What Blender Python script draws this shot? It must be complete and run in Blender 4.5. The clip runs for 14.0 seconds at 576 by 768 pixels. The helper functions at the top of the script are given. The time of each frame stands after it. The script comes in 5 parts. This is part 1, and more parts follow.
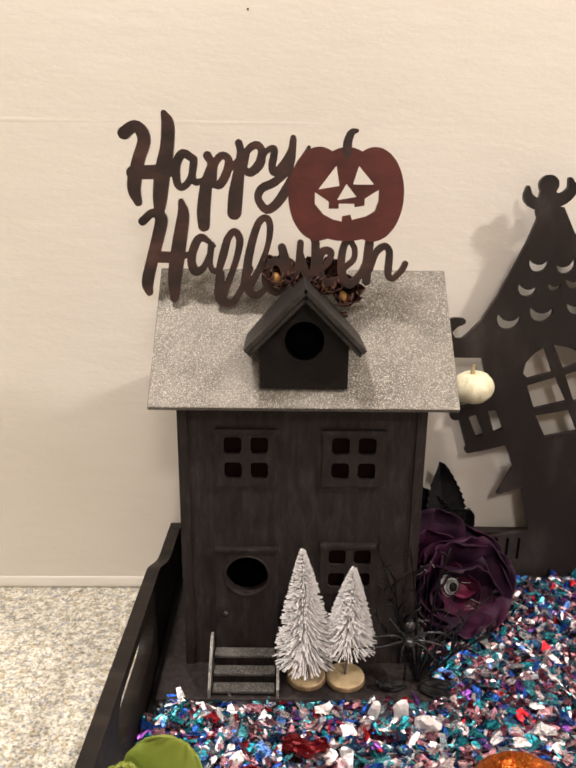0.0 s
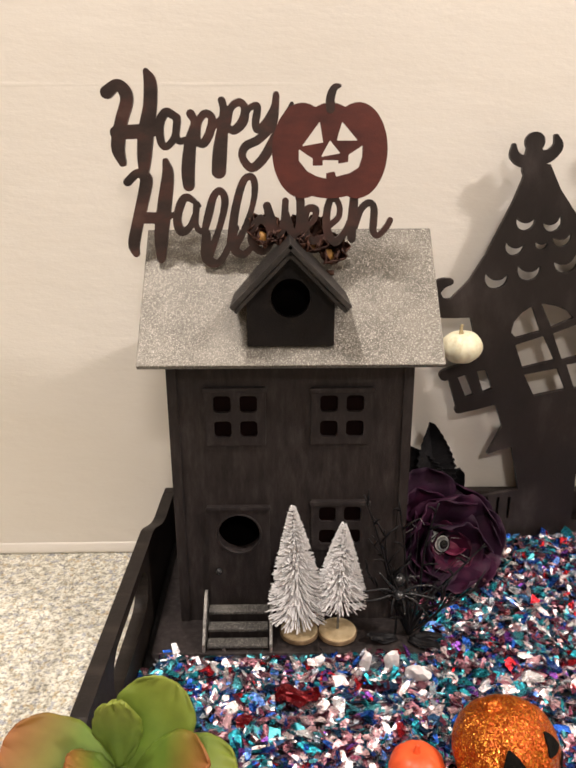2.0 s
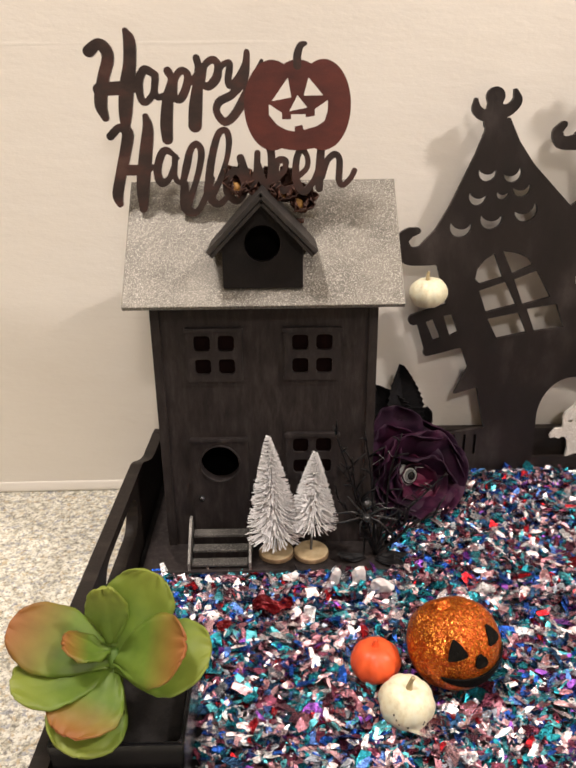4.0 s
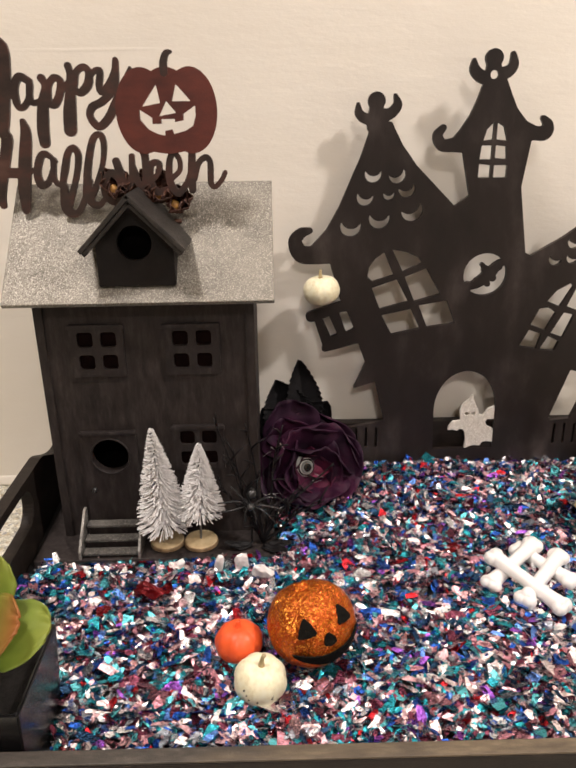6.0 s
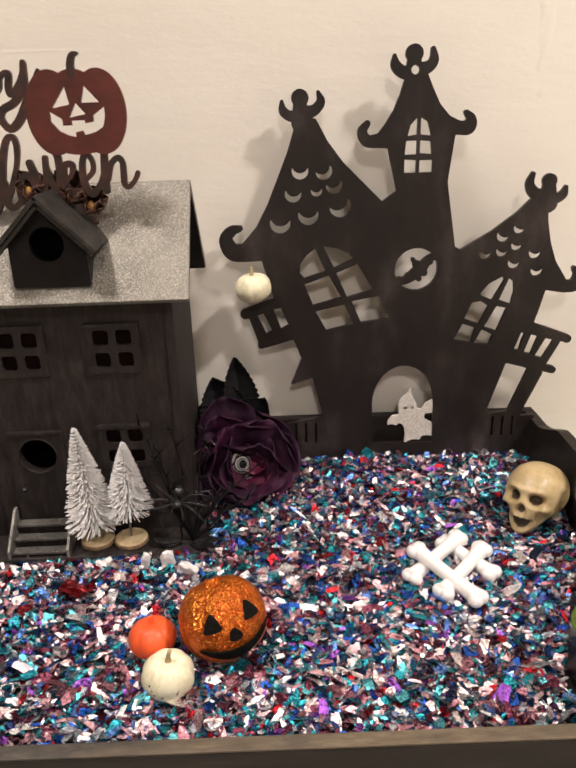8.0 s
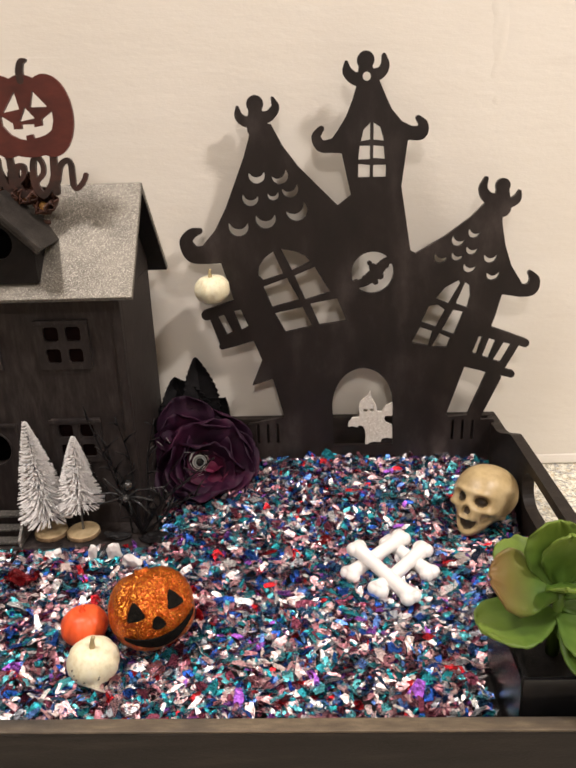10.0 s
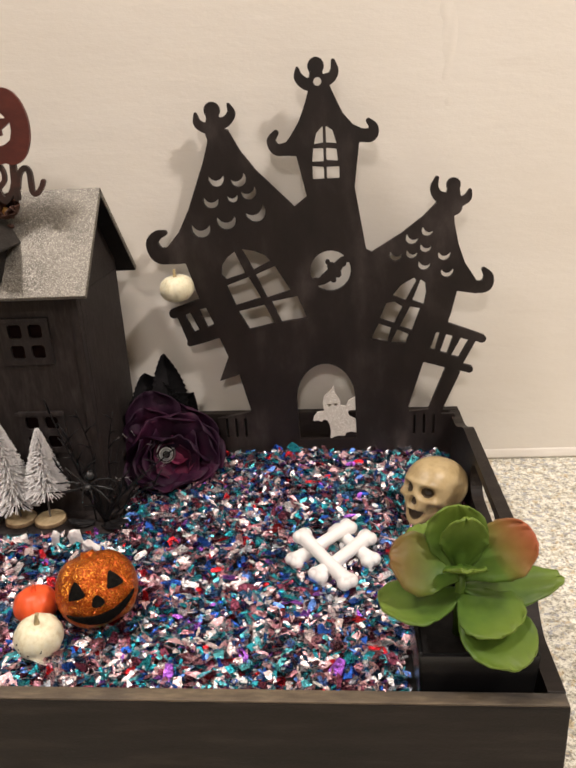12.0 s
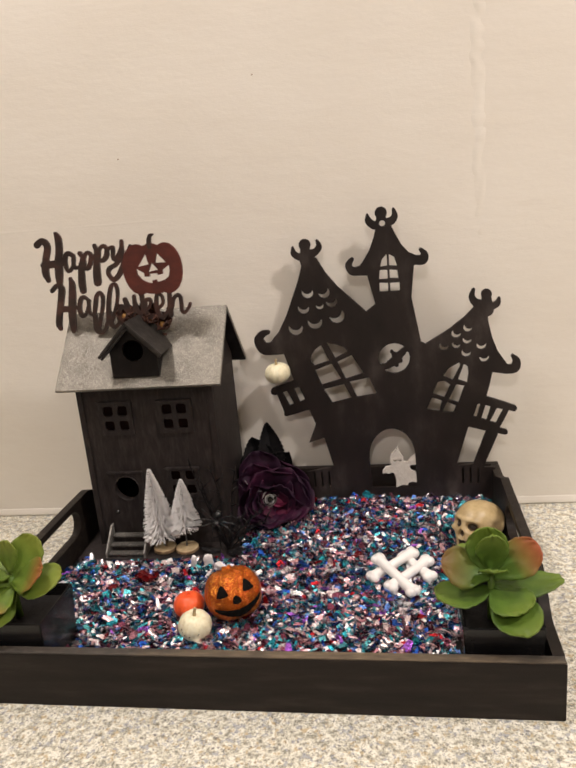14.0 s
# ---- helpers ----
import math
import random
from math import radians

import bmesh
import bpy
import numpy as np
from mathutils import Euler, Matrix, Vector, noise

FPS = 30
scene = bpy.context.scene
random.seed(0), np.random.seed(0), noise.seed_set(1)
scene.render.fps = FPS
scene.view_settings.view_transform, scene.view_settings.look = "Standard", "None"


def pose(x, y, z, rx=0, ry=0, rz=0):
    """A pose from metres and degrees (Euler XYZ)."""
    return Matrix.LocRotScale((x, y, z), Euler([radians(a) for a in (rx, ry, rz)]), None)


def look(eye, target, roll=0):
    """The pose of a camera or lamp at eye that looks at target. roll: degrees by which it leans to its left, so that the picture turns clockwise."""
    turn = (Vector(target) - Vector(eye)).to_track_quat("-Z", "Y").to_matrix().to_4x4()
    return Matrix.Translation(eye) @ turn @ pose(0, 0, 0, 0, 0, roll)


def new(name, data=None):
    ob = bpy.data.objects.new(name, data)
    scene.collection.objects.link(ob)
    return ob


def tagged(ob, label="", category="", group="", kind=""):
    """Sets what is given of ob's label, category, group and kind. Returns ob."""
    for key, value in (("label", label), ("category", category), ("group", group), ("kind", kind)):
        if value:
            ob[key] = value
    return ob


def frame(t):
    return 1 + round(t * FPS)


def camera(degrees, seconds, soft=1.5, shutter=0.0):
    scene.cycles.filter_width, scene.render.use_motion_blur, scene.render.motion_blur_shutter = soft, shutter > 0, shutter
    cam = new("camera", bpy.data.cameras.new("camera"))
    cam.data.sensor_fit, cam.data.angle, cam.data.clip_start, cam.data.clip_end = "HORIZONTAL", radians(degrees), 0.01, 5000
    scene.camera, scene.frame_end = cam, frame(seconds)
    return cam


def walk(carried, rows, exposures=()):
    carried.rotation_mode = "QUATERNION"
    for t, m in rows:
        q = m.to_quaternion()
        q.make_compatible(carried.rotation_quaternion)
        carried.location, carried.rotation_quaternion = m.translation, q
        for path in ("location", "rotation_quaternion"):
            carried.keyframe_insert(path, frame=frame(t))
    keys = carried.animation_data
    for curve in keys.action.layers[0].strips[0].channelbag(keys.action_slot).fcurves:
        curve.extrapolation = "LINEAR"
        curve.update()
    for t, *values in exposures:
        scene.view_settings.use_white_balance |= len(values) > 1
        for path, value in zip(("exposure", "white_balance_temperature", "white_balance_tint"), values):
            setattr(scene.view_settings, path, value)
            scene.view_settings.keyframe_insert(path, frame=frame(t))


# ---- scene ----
cam = camera(44.9, 14.0, soft=2.3)
PATH = [
    (0, (0.016, 0.044, 0.344), (0.027, 1.954, -0.25), 0.6),
    (0.5, (0.018, 0.045, 0.341), (0.03, 1.952, -0.26), 0.5),
    (1, (0.019, 0.047, 0.34), (0.029, 1.952, -0.268), 0.3),
    (1.5, (0.023, 0.043, 0.337), (0.04, 1.945, -0.282), 0.1),
    (2, (0.023, 0.036, 0.332), (0.036, 1.929, -0.314), -0.3),
    (2.1, (0.032, 0.009, 0.324), (0.056, 1.87, -0.409), -0.9),
    (2.2, (0.030, 0.007, 0.325), (0.060, 1.863, -0.419), -0.8),
    (4.3, (0.043, -0.012, 0.329), (0.055, 1.846, -0.410), -0.6),
    (4.5, (0.056, -0.016, 0.327), (0.049, 1.848, -0.397), -0.4),
    (5, (0.088, -0.023, 0.329), (0.106, 1.844, -0.389), -0.1),
    (5.5, (0.11, -0.027, 0.331), (0.141, 1.834, -0.4), -0.5),
    (6, (0.116, -0.028, 0.33), (0.16, 1.831, -0.407), -0.8),
    (6.5, (0.12, -0.029, 0.328), (0.166, 1.831, -0.405), -1.2),
    (7, (0.132, -0.032, 0.332), (0.179, 1.826, -0.406), -1.3),
    (7.5, (0.151, -0.034, 0.337), (0.2, 1.821, -0.41), -1.3),
    (7.7, (0.162, -0.032, 0.335), (0.209, 1.821, -0.416), -1.5),
    (9.8, (0.221, -0.043, 0.321), (0.185, 1.829, -0.381), -2.0),
    (10, (0.235, -0.045, 0.324), (0.194, 1.821, -0.392), -1.8),
    (10.5, (0.267, -0.051, 0.324), (0.202, 1.812, -0.403), -1.8),
    (11, (0.281, -0.049, 0.33), (0.197, 1.804, -0.42), -1.5),
    (11.5, (0.294, -0.052, 0.319), (0.188, 1.808, -0.408), -2.1),
    (12, (0.301, -0.065, 0.324), (0.16, 1.8, -0.385), -3.0),
    (12.5, (0.29, -0.117, 0.352), (0.113, 1.754, -0.333), -3.6),
    (13, (0.288, -0.179, 0.38), (0.073, 1.717, -0.217), -4.3),
    (13.1, (0.288, -0.181, 0.381), (0.072, 1.716, -0.215), -4.3),
    (13.2, (0.290, -0.246, 0.397), (0.004, 1.658, -0.142), -4.8),
    (13.5, (0.291, -0.252, 0.398), (-0.002, 1.652, -0.137), -4.9),
    (14, (0.295, -0.249, 0.4), (-0.003, 1.652, -0.144), -5.1),
]
walk(cam, [(t, look(eye, target, roll)) for t, eye, target, roll in PATH],
     [(0, 0.14), (2, 0.15), (5, 0.10), (7.5, 0.06), (11, -0.05), (12.5, -0.19), (13, -0.23), (14, -0.26)])

# ---- light: a kitchen at night, two ceiling lamps and an added fill ----
WARM = (1.0, 0.905, 0.845)
room_world = bpy.data.worlds.new("kitchen_air")
room_world.use_nodes = True
room_world.node_tree.nodes["Background"].inputs[0].default_value = (1.0, 0.85, 0.68, 1)
room_world.node_tree.nodes["Background"].inputs[1].default_value = 0.05
scene.world = room_world
CEILING = 1.48
# the first two cast the seen shadows; the third is an added fill
LAMPS = [(-0.30, 0.20, 12.8, 0.24), (1.15, -0.13, 22.8, 0.15), (0.25, -1.30, 18.0, 0.30)]
for lx, ly, watts, size in LAMPS:
    bulb = bpy.data.lights.new("overhead_light", "AREA")
    bulb.shape, bulb.size, bulb.energy, bulb.color = "DISK", size, watts, WARM
    new("overhead_light", bulb).matrix_world = pose(lx, ly, CEILING - 0.03)


# ---- materials ----
def nodes_of(name):
    m = bpy.data.materials.new(name)
    m.use_nodes = True
    t = m.node_tree
    return m, t, t.nodes["Principled BSDF"]


def add(t, kind, **sets):
    n = t.nodes.new(kind)
    for k, v in sets.items():
        if k in n.inputs:
            n.inputs[k].default_value = v
    return n


def coords(t, scale=(1, 1, 1), source="Object"):
    c = t.nodes.new("ShaderNodeTexCoord")
    m = t.nodes.new("ShaderNodeMapping")
    m.inputs["Scale"].default_value = scale
    t.links.new(c.outputs[source], m.inputs["Vector"])
    return m.outputs["Vector"]


def noise_node(t, vec, scale, detail=4.0, rough=0.6):
    n = add(t, "ShaderNodeTexNoise", Scale=scale, Detail=detail, Roughness=rough)
    t.links.new(vec, n.inputs["Vector"])
    return n.outputs["Fac"]


def ramp(t, fac, stops, constant=False):
    r = t.nodes.new("ShaderNodeValToRGB")
    e = r.color_ramp.elements
    while len(e) < len(stops):
        e.new(0.5)
    for i, (p, c) in enumerate(stops):
        e[i].position = p
        e[i].color = (*c, 1)
    if constant:
        r.color_ramp.interpolation = "CONSTANT"
    t.links.new(fac, r.inputs["Fac"])
    return r.outputs["Color"]


def bump(t, b, height, strength, distance):
    n = add(t, "ShaderNodeBump", Strength=strength, Distance=distance)
    t.links.new(height, n.inputs["Height"])
    t.links.new(n.outputs["Normal"], b.inputs["Normal"])


def mixed(t, fac, a, b, mode="MIX"):
    m = t.nodes.new("ShaderNodeMix")
    m.data_type, m.blend_type = "RGBA", mode
    for sock, v in ((m.inputs["Factor"], fac), (m.inputs["A"], a), (m.inputs["B"], b)):
        if isinstance(v, (int, float)):
            sock.default_value = v
        elif isinstance(v, tuple):
            sock.default_value = (*v, 1)
        else:
            t.links.new(v, sock)
    return m.outputs["Result"]


def surface(name, stops, scale=(60, 60, 60), detail=5.0, rough=0.5, metal=0.0, bumps=0.2, deep=0.0006, fine=900.0, coat=0.0, spread=None, shine=0.5):
    """A worn surface: colour by coarse noise, relief by fine noise."""
    m, t, b = nodes_of(name)
    vec = coords(t, scale)
    big = noise_node(t, vec, 1.0, detail, 0.62)
    t.links.new(ramp(t, big, stops), b.inputs["Base Color"])
    small = noise_node(t, coords(t), fine, 3.0, 0.6)
    lo, hi = spread or (rough * 0.8, min(1.0, rough * 1.25))
    r = add(t, "ShaderNodeMapRange", **{"To Min": lo, "To Max": hi})
    t.links.new(small, r.inputs["Value"])
    t.links.new(r.outputs["Result"], b.inputs["Roughness"])
    b.inputs["Metallic"].default_value = metal
    b.inputs["Coat Weight"].default_value = coat
    b.inputs["Specular IOR Level"].default_value = shine
    if bumps:
        bump(t, b, small, bumps, deep)
    return m


def glitter_paint(name, stops, spark, scale=1400.0, metal=0.7, rough=0.35, tilt=0.45):
    """Paint full of tiny flakes, each facing its own way."""
    m, t, b = nodes_of(name)
    vec = coords(t)
    v = add(t, "ShaderNodeTexVoronoi", Scale=scale)
    t.links.new(vec, v.inputs["Vector"])
    base = ramp(t, noise_node(t, coords(t, (35, 35, 35)), 1.0, 5.0), stops)
    sep = t.nodes.new("ShaderNodeSeparateColor")
    t.links.new(v.outputs["Color"], sep.inputs["Color"])
    t.links.new(mixed(t, ramp(t, sep.outputs["Red"], [(0.0, (0, 0, 0)), (0.72, (0.15, 0.15, 0.15)), (1.0, (1, 1, 1))]), base, spark), b.inputs["Base Color"])
    b.inputs["Metallic"].default_value = metal
    b.inputs["Roughness"].default_value = rough
    g, off, far, plus, unit = (t.nodes.new(k) for k in ("ShaderNodeNewGeometry", "ShaderNodeVectorMath", "ShaderNodeVectorMath", "ShaderNodeVectorMath", "ShaderNodeVectorMath"))
    off.operation, far.operation, plus.operation, unit.operation = "SUBTRACT", "SCALE", "ADD", "NORMALIZE"
    off.inputs[1].default_value, far.inputs["Scale"].default_value = (0.5, 0.5, 0.5), tilt
    t.links.new(v.outputs["Color"], off.inputs[0])
    t.links.new(off.outputs[0], far.inputs[0])
    t.links.new(far.outputs[0], plus.inputs[0])
    t.links.new(g.outputs["Normal"], plus.inputs[1])
    t.links.new(plus.outputs[0], unit.inputs[0])
    t.links.new(unit.outputs[0], b.inputs["Normal"])
    return m


def see_through(m, colour, share):
    """Lets a share of the light pass into the far side, as thin frosted plastic does."""
    t = m.node_tree
    mix, thin_side = t.nodes.new("ShaderNodeMixShader"), add(t, "ShaderNodeBsdfTranslucent", Color=(*colour, 1))
    mix.inputs[0].default_value = share
    t.links.new(t.nodes["Principled BSDF"].outputs[0], mix.inputs[1])
    t.links.new(thin_side.outputs[0], mix.inputs[2])
    t.links.new(mix.outputs[0], t.nodes["Material Output"].inputs["Surface"])


def granite_paint():
    m, t, b = nodes_of("speckled_counter")
    vec = coords(t)
    big = ramp(t, noise_node(t, vec, 150.0, 6.0, 0.75), [(0.39, (0.30, 0.29, 0.24)), (0.46, (0.62, 0.59, 0.48)), (0.55, (0.86, 0.84, 0.745))])
    blue = ramp(t, noise_node(t, coords(t, (1, 1.1, 1)), 190.0, 4.0, 0.66), [(0.56, (0, 0, 0)), (0.61, (1, 1, 1))])
    tan = ramp(t, noise_node(t, coords(t, (1.15, 1, 1)), 150.0, 4.0, 0.68), [(0.56, (0, 0, 0)), (0.62, (1, 1, 1))])
    dark = ramp(t, noise_node(t, coords(t, (0.9, 1, 1)), 260.0, 3.0, 0.65), [(0.62, (0, 0, 0)), (0.67, (1, 1, 1))])
    c = mixed(t, blue, big, (0.43, 0.44, 0.46))
    c = mixed(t, tan, c, (0.58, 0.48, 0.31))
    fine = ramp(t, noise_node(t, coords(t, (1, 1, 1)), 460.0, 3.0, 0.75), [(0.38, (0.46, 0.45, 0.42)), (0.48, (1, 1, 1))])
    c = mixed(t, 1.0, c, fine, "MULTIPLY")
    c = mixed(t, dark, c, (0.20, 0.19, 0.18))
    t.links.new(c, b.inputs["Base Color"])
    b.inputs["Roughness"].default_value = 0.38
    bump(t, b, noise_node(t, vec, 700.0, 2.0), 0.05, 0.0004)
    return m


def foil_paint(name, node, socket):
    m, t, b = nodes_of(name)
    g = t.nodes.new(node)
    hues = [(0.0, (0.02, 0.25, 0.31)), (0.12, (0.12, 0.54, 0.62)), (0.19, (0.02, 0.09, 0.42)), (0.26, (0.12, 0.26, 0.70)),
            (0.30, (0.70, 0.43, 0.47)), (0.40, (0.36, 0.16, 0.20)), (0.51, (0.92, 0.78, 0.79)), (0.60, (0.13, 0.03, 0.055)),
            (0.71, (0.50, 0.02, 0.03)), (0.735, (0.95, 0.95, 0.97)), (0.82, (0.26, 0.08, 0.44)), (0.845, (0.02, 0.06, 0.13)), (0.92, (0.25, 0.27, 0.31))]
    t.links.new(ramp(t, g.outputs[socket], hues, True), b.inputs["Base Color"])
    b.inputs["Metallic"].default_value = 0.84
    b.inputs["Roughness"].default_value = 0.25
    bump(t, b, noise_node(t, coords(t), 480.0, 2.0), 0.75, 0.0013)
    return m


def leaf_paint(name, tip, start, green=((0.05, 0.13, 0.02), (0.17, 0.30, 0.05))):
    m, t, b = nodes_of(name)
    c = t.nodes.new("ShaderNodeTexCoord")
    s = t.nodes.new("ShaderNodeSeparateXYZ")
    t.links.new(c.outputs["Generated"], s.inputs[0])
    body = ramp(t, noise_node(t, coords(t, (45, 45, 45)), 1.0, 3.0), [(0.3, green[0]), (0.7, green[1])])
    blush = ramp(t, s.outputs["Y"], [(start, (0, 0, 0)), (1.0, (1, 1, 1))])
    t.links.new(mixed(t, blush, body, tip), b.inputs["Base Color"])
    b.inputs["Roughness"].default_value = 0.48
    b.inputs["Specular IOR Level"].default_value = 0.3
    b.inputs["Subsurface Weight"].default_value = 0.12
    b.inputs["Subsurface Radius"].default_value = (0.004, 0.006, 0.002)
    bump(t, b, noise_node(t, coords(t), 500.0, 3.0), 0.12, 0.0005)
    return m


def wall_paint():
    m, t, b = nodes_of("cream_wall_paint")
    v = coords(t)
    c = ramp(t, noise_node(t, coords(t, (3, 3, 7)), 1.0, 5.0, 0.6), [(0.3, (0.76, 0.71, 0.63)), (0.7, (0.82, 0.78, 0.71))])
    scuff = ramp(t, noise_node(t, coords(t, (9, 9, 60)), 1.0, 4.0, 0.7), [(0.6, (0, 0, 0)), (0.78, (0.35, 0.35, 0.35))])
    t.links.new(mixed(t, scuff, c, (0.66, 0.60, 0.53)), b.inputs["Base Color"])
    b.inputs["Roughness"].default_value = 0.62
    h = mixed(t, 0.09, noise_node(t, coords(t, (16, 16, 44)), 1.0, 5.0, 0.65), noise_node(t, v, 160.0, 4.0))
    bump(t, b, h, 0.31, 0.0026)
    return m


M_WALL = wall_paint()
M_COUNTER = granite_paint()
M_FOIL = foil_paint("shredded_foil", "ShaderNodeNewGeometry", "Random Per Island")
M_FLAKE = foil_paint("large_foil_flake", "ShaderNodeObjectInfo", "Random")
M_ROOM = surface("room_plaster", [(0.3, (0.62, 0.56, 0.48)), (0.7, (0.70, 0.64, 0.55))], (4, 4, 4), rough=0.8)
M_FLOOR = surface("room_floor", [(0.3, (0.16, 0.11, 0.07)), (0.7, (0.26, 0.18, 0.11))], (3, 20, 3), rough=0.5)
M_TRAY = surface("black_stained_wood", [(0.3, (0.0110, 0.0083, 0.0070)), (0.55, (0.0190, 0.0145, 0.0120)), (0.75, (0.040, 0.031, 0.0250))], (12, 90, 90), rough=0.5, bumps=0.3, shine=0.2)
def rim_paint():
    """Bare tan wood where the black stain has worn off, by long patches."""
    m, t, b = nodes_of("worn_rim_wood")
    grain = ramp(t, noise_node(t, coords(t, (70, 320, 320)), 1.0, 5.0, 0.65), [(0.3, (0.075, 0.055, 0.036)), (0.55, (0.130, 0.098, 0.063)), (0.75, (0.20, 0.155, 0.10))])
    dark = ramp(t, noise_node(t, coords(t, (120, 300, 300)), 1.0, 5.0, 0.65), [(0.3, (0.028, 0.023, 0.019)), (0.55, (0.052, 0.043, 0.035)), (0.75, (0.095, 0.08, 0.065))])
    worn = ramp(t, noise_node(t, coords(t, (6.5, 20, 20)), 1.0, 3.0, 0.5), [(0.44, (0, 0, 0)), (0.60, (1, 1, 1))])
    t.links.new(mixed(t, worn, dark, grain), b.inputs["Base Color"])
    b.inputs["Roughness"].default_value = 0.55
    bump(t, b, noise_node(t, coords(t), 900.0, 3.0), 0.35, 0.0006)
    return m


M_RIM = rim_paint()
M_HOUSE = surface("charcoal_washed_wood", [(0.28, (0.0125, 0.0094, 0.0088)), (0.5, (0.0240, 0.0183, 0.0172)), (0.74, (0.046, 0.037, 0.035))], (260, 260, 60), rough=0.6, bumps=0.4, shine=0.3)
M_TRIM = surface("charcoal_trim", [(0.28, (0.0115, 0.0090, 0.0086)), (0.55, (0.0245, 0.0190, 0.0184)), (0.76, (0.060, 0.049, 0.047))], (170, 170, 60), rough=0.55, bumps=0.4, shine=0.3)
M_DORMER = surface("dormer_roof_wood", [(0.3, (0.013, 0.0112, 0.0102)), (0.55, (0.028, 0.024, 0.0215)), (0.76, (0.062, 0.054, 0.048))], (70, 110, 140), rough=0.5, bumps=0.5, shine=0.35)
# darker than the house wood: the overhang's shade is in this colour
M_DARKFACE = surface("dormer_shaded_face", [(0.3, (0.0058, 0.0046, 0.0044)), (0.6, (0.0105, 0.0083, 0.0078)), (0.8, (0.024, 0.019, 0.018))], (90, 90, 90), rough=0.6, bumps=0.3, shine=0.2)
# near-black colour that stands in for the shade inside the holes
M_HOLESHADE = surface("hollow_shade", [(0.3, (0.0012, 0.0010, 0.0010)), (0.7, (0.0022, 0.0017, 0.0016))], rough=0.9, shine=0.03)
M_BACKING = surface("redbrown_backing", [(0.3, (0.0050, 0.0022, 0.0019)), (0.7, (0.0100, 0.0040, 0.0034))], (90, 90, 30), rough=0.8, shine=0.05)
M_ROOF = glitter_paint("silver_glitter_paint", [(0.3, (0.088, 0.080, 0.068)), (0.5, (0.142, 0.130, 0.110)), (0.72, (0.200, 0.184, 0.156))], (0.50, 0.47, 0.41), 2300.0, 0.45, 0.5)
M_TREAD = glitter_paint("dull_tread_paint", [(0.3, (0.018, 0.016, 0.014)), (0.5, (0.050, 0.046, 0.041)), (0.72, (0.14, 0.13, 0.115))], (0.26, 0.245, 0.22), 1800.0, 0.2, 0.6)
M_STEP = glitter_paint("worn_step_paint", [(0.3, (0.05, 0.045, 0.04)), (0.5, (0.15, 0.14, 0.13)), (0.72, (0.32, 0.30, 0.27))], (0.5, 0.48, 0.44), 1800.0, 0.3, 0.5)
# the two lightest stops paint a blotchy sheen into the black
M_CASTLE = surface("black_plywood_with_sheen", [(0.3, (0.0078, 0.0052, 0.0046)), (0.50, (0.0150, 0.0102, 0.0090)), (0.60, (0.030, 0.0225, 0.0205)), (0.72, (0.058, 0.046, 0.043))], (26, 26, 12), detail=7.0, rough=0.5, bumps=0.25, spread=(0.32, 0.68), shine=0.35)
M_LETTER = surface("dark_stained_letters", [(0.3, (0.014, 0.0085, 0.0072)), (0.48, (0.036, 0.021, 0.0175)), (0.58, (0.058, 0.024, 0.019)), (0.74, (0.088, 0.046, 0.036))], (38, 38, 70), rough=0.45, bumps=0.25)
M_SIGNPUMP = surface("oxblood_stained_wood", [(0.3, (0.042, 0.011, 0.009)), (0.5, (0.088, 0.020, 0.015)), (0.72, (0.138, 0.029, 0.020))], (26, 26, 55), rough=0.45, bumps=0.25)
M_POT = surface("gloss_black_plastic", [(0.3, (0.008, 0.008, 0.009)), (0.7, (0.012, 0.0115, 0.0115))], rough=0.2, bumps=0.05, shine=0.32)
M_SOIL = surface("black_filler", [(0.3, (0.010, 0.009, 0.009)), (0.7, (0.02, 0.018, 0.017))], (200, 200, 200), rough=0.7, bumps=0.6, shine=0.12)
M_SKULL = surface("ivory_plastic", [(0.3, (0.36, 0.26, 0.125)), (0.55, (0.51, 0.385, 0.20)), (0.75, (0.60, 0.475, 0.27))], (70, 70, 70), rough=0.38, bumps=0.08)
# dark brown for the skull's eye, nose and mouth hollows
M_SOCKET = surface("dark_brown_socket", [(0.3, (0.035, 0.022, 0.012)), (0.7, (0.10, 0.068, 0.036))], (150, 150, 150), rough=0.5)
M_BONE = surface("white_plastic", [(0.3, (0.84, 0.81, 0.79)), (0.7, (0.92, 0.90, 0.88))], (60, 60, 60), rough=0.4, bumps=0.08)
M_ORANGE = surface("orange_plastic", [(0.3, (0.78, 0.085, 0.022)), (0.7, (0.90, 0.14, 0.035))], (60, 60, 60), rough=0.42, bumps=0.12)
M_CREAM = surface("cream_plastic", [(0.24, (0.05, 0.035, 0.02)), (0.31, (0.74, 0.65, 0.42)), (0.5, (0.86, 0.80, 0.57)), (0.75, (0.90, 0.86, 0.67))], (260, 260, 260), rough=0.42, bumps=0.15)
M_STEM = surface("tan_stem", [(0.3, (0.34, 0.26, 0.13)), (0.7, (0.55, 0.45, 0.26))], (200, 200, 60), rough=0.6)
M_COPPER = glitter_paint("orange_glitter", [(0.3, (0.30, 0.034, 0.002)), (0.5, (0.46, 0.058, 0.003)), (0.72, (0.60, 0.088, 0.006))], (1.0, 0.42, 0.05), 1500.0, 0.65, 0.34, 1.05)
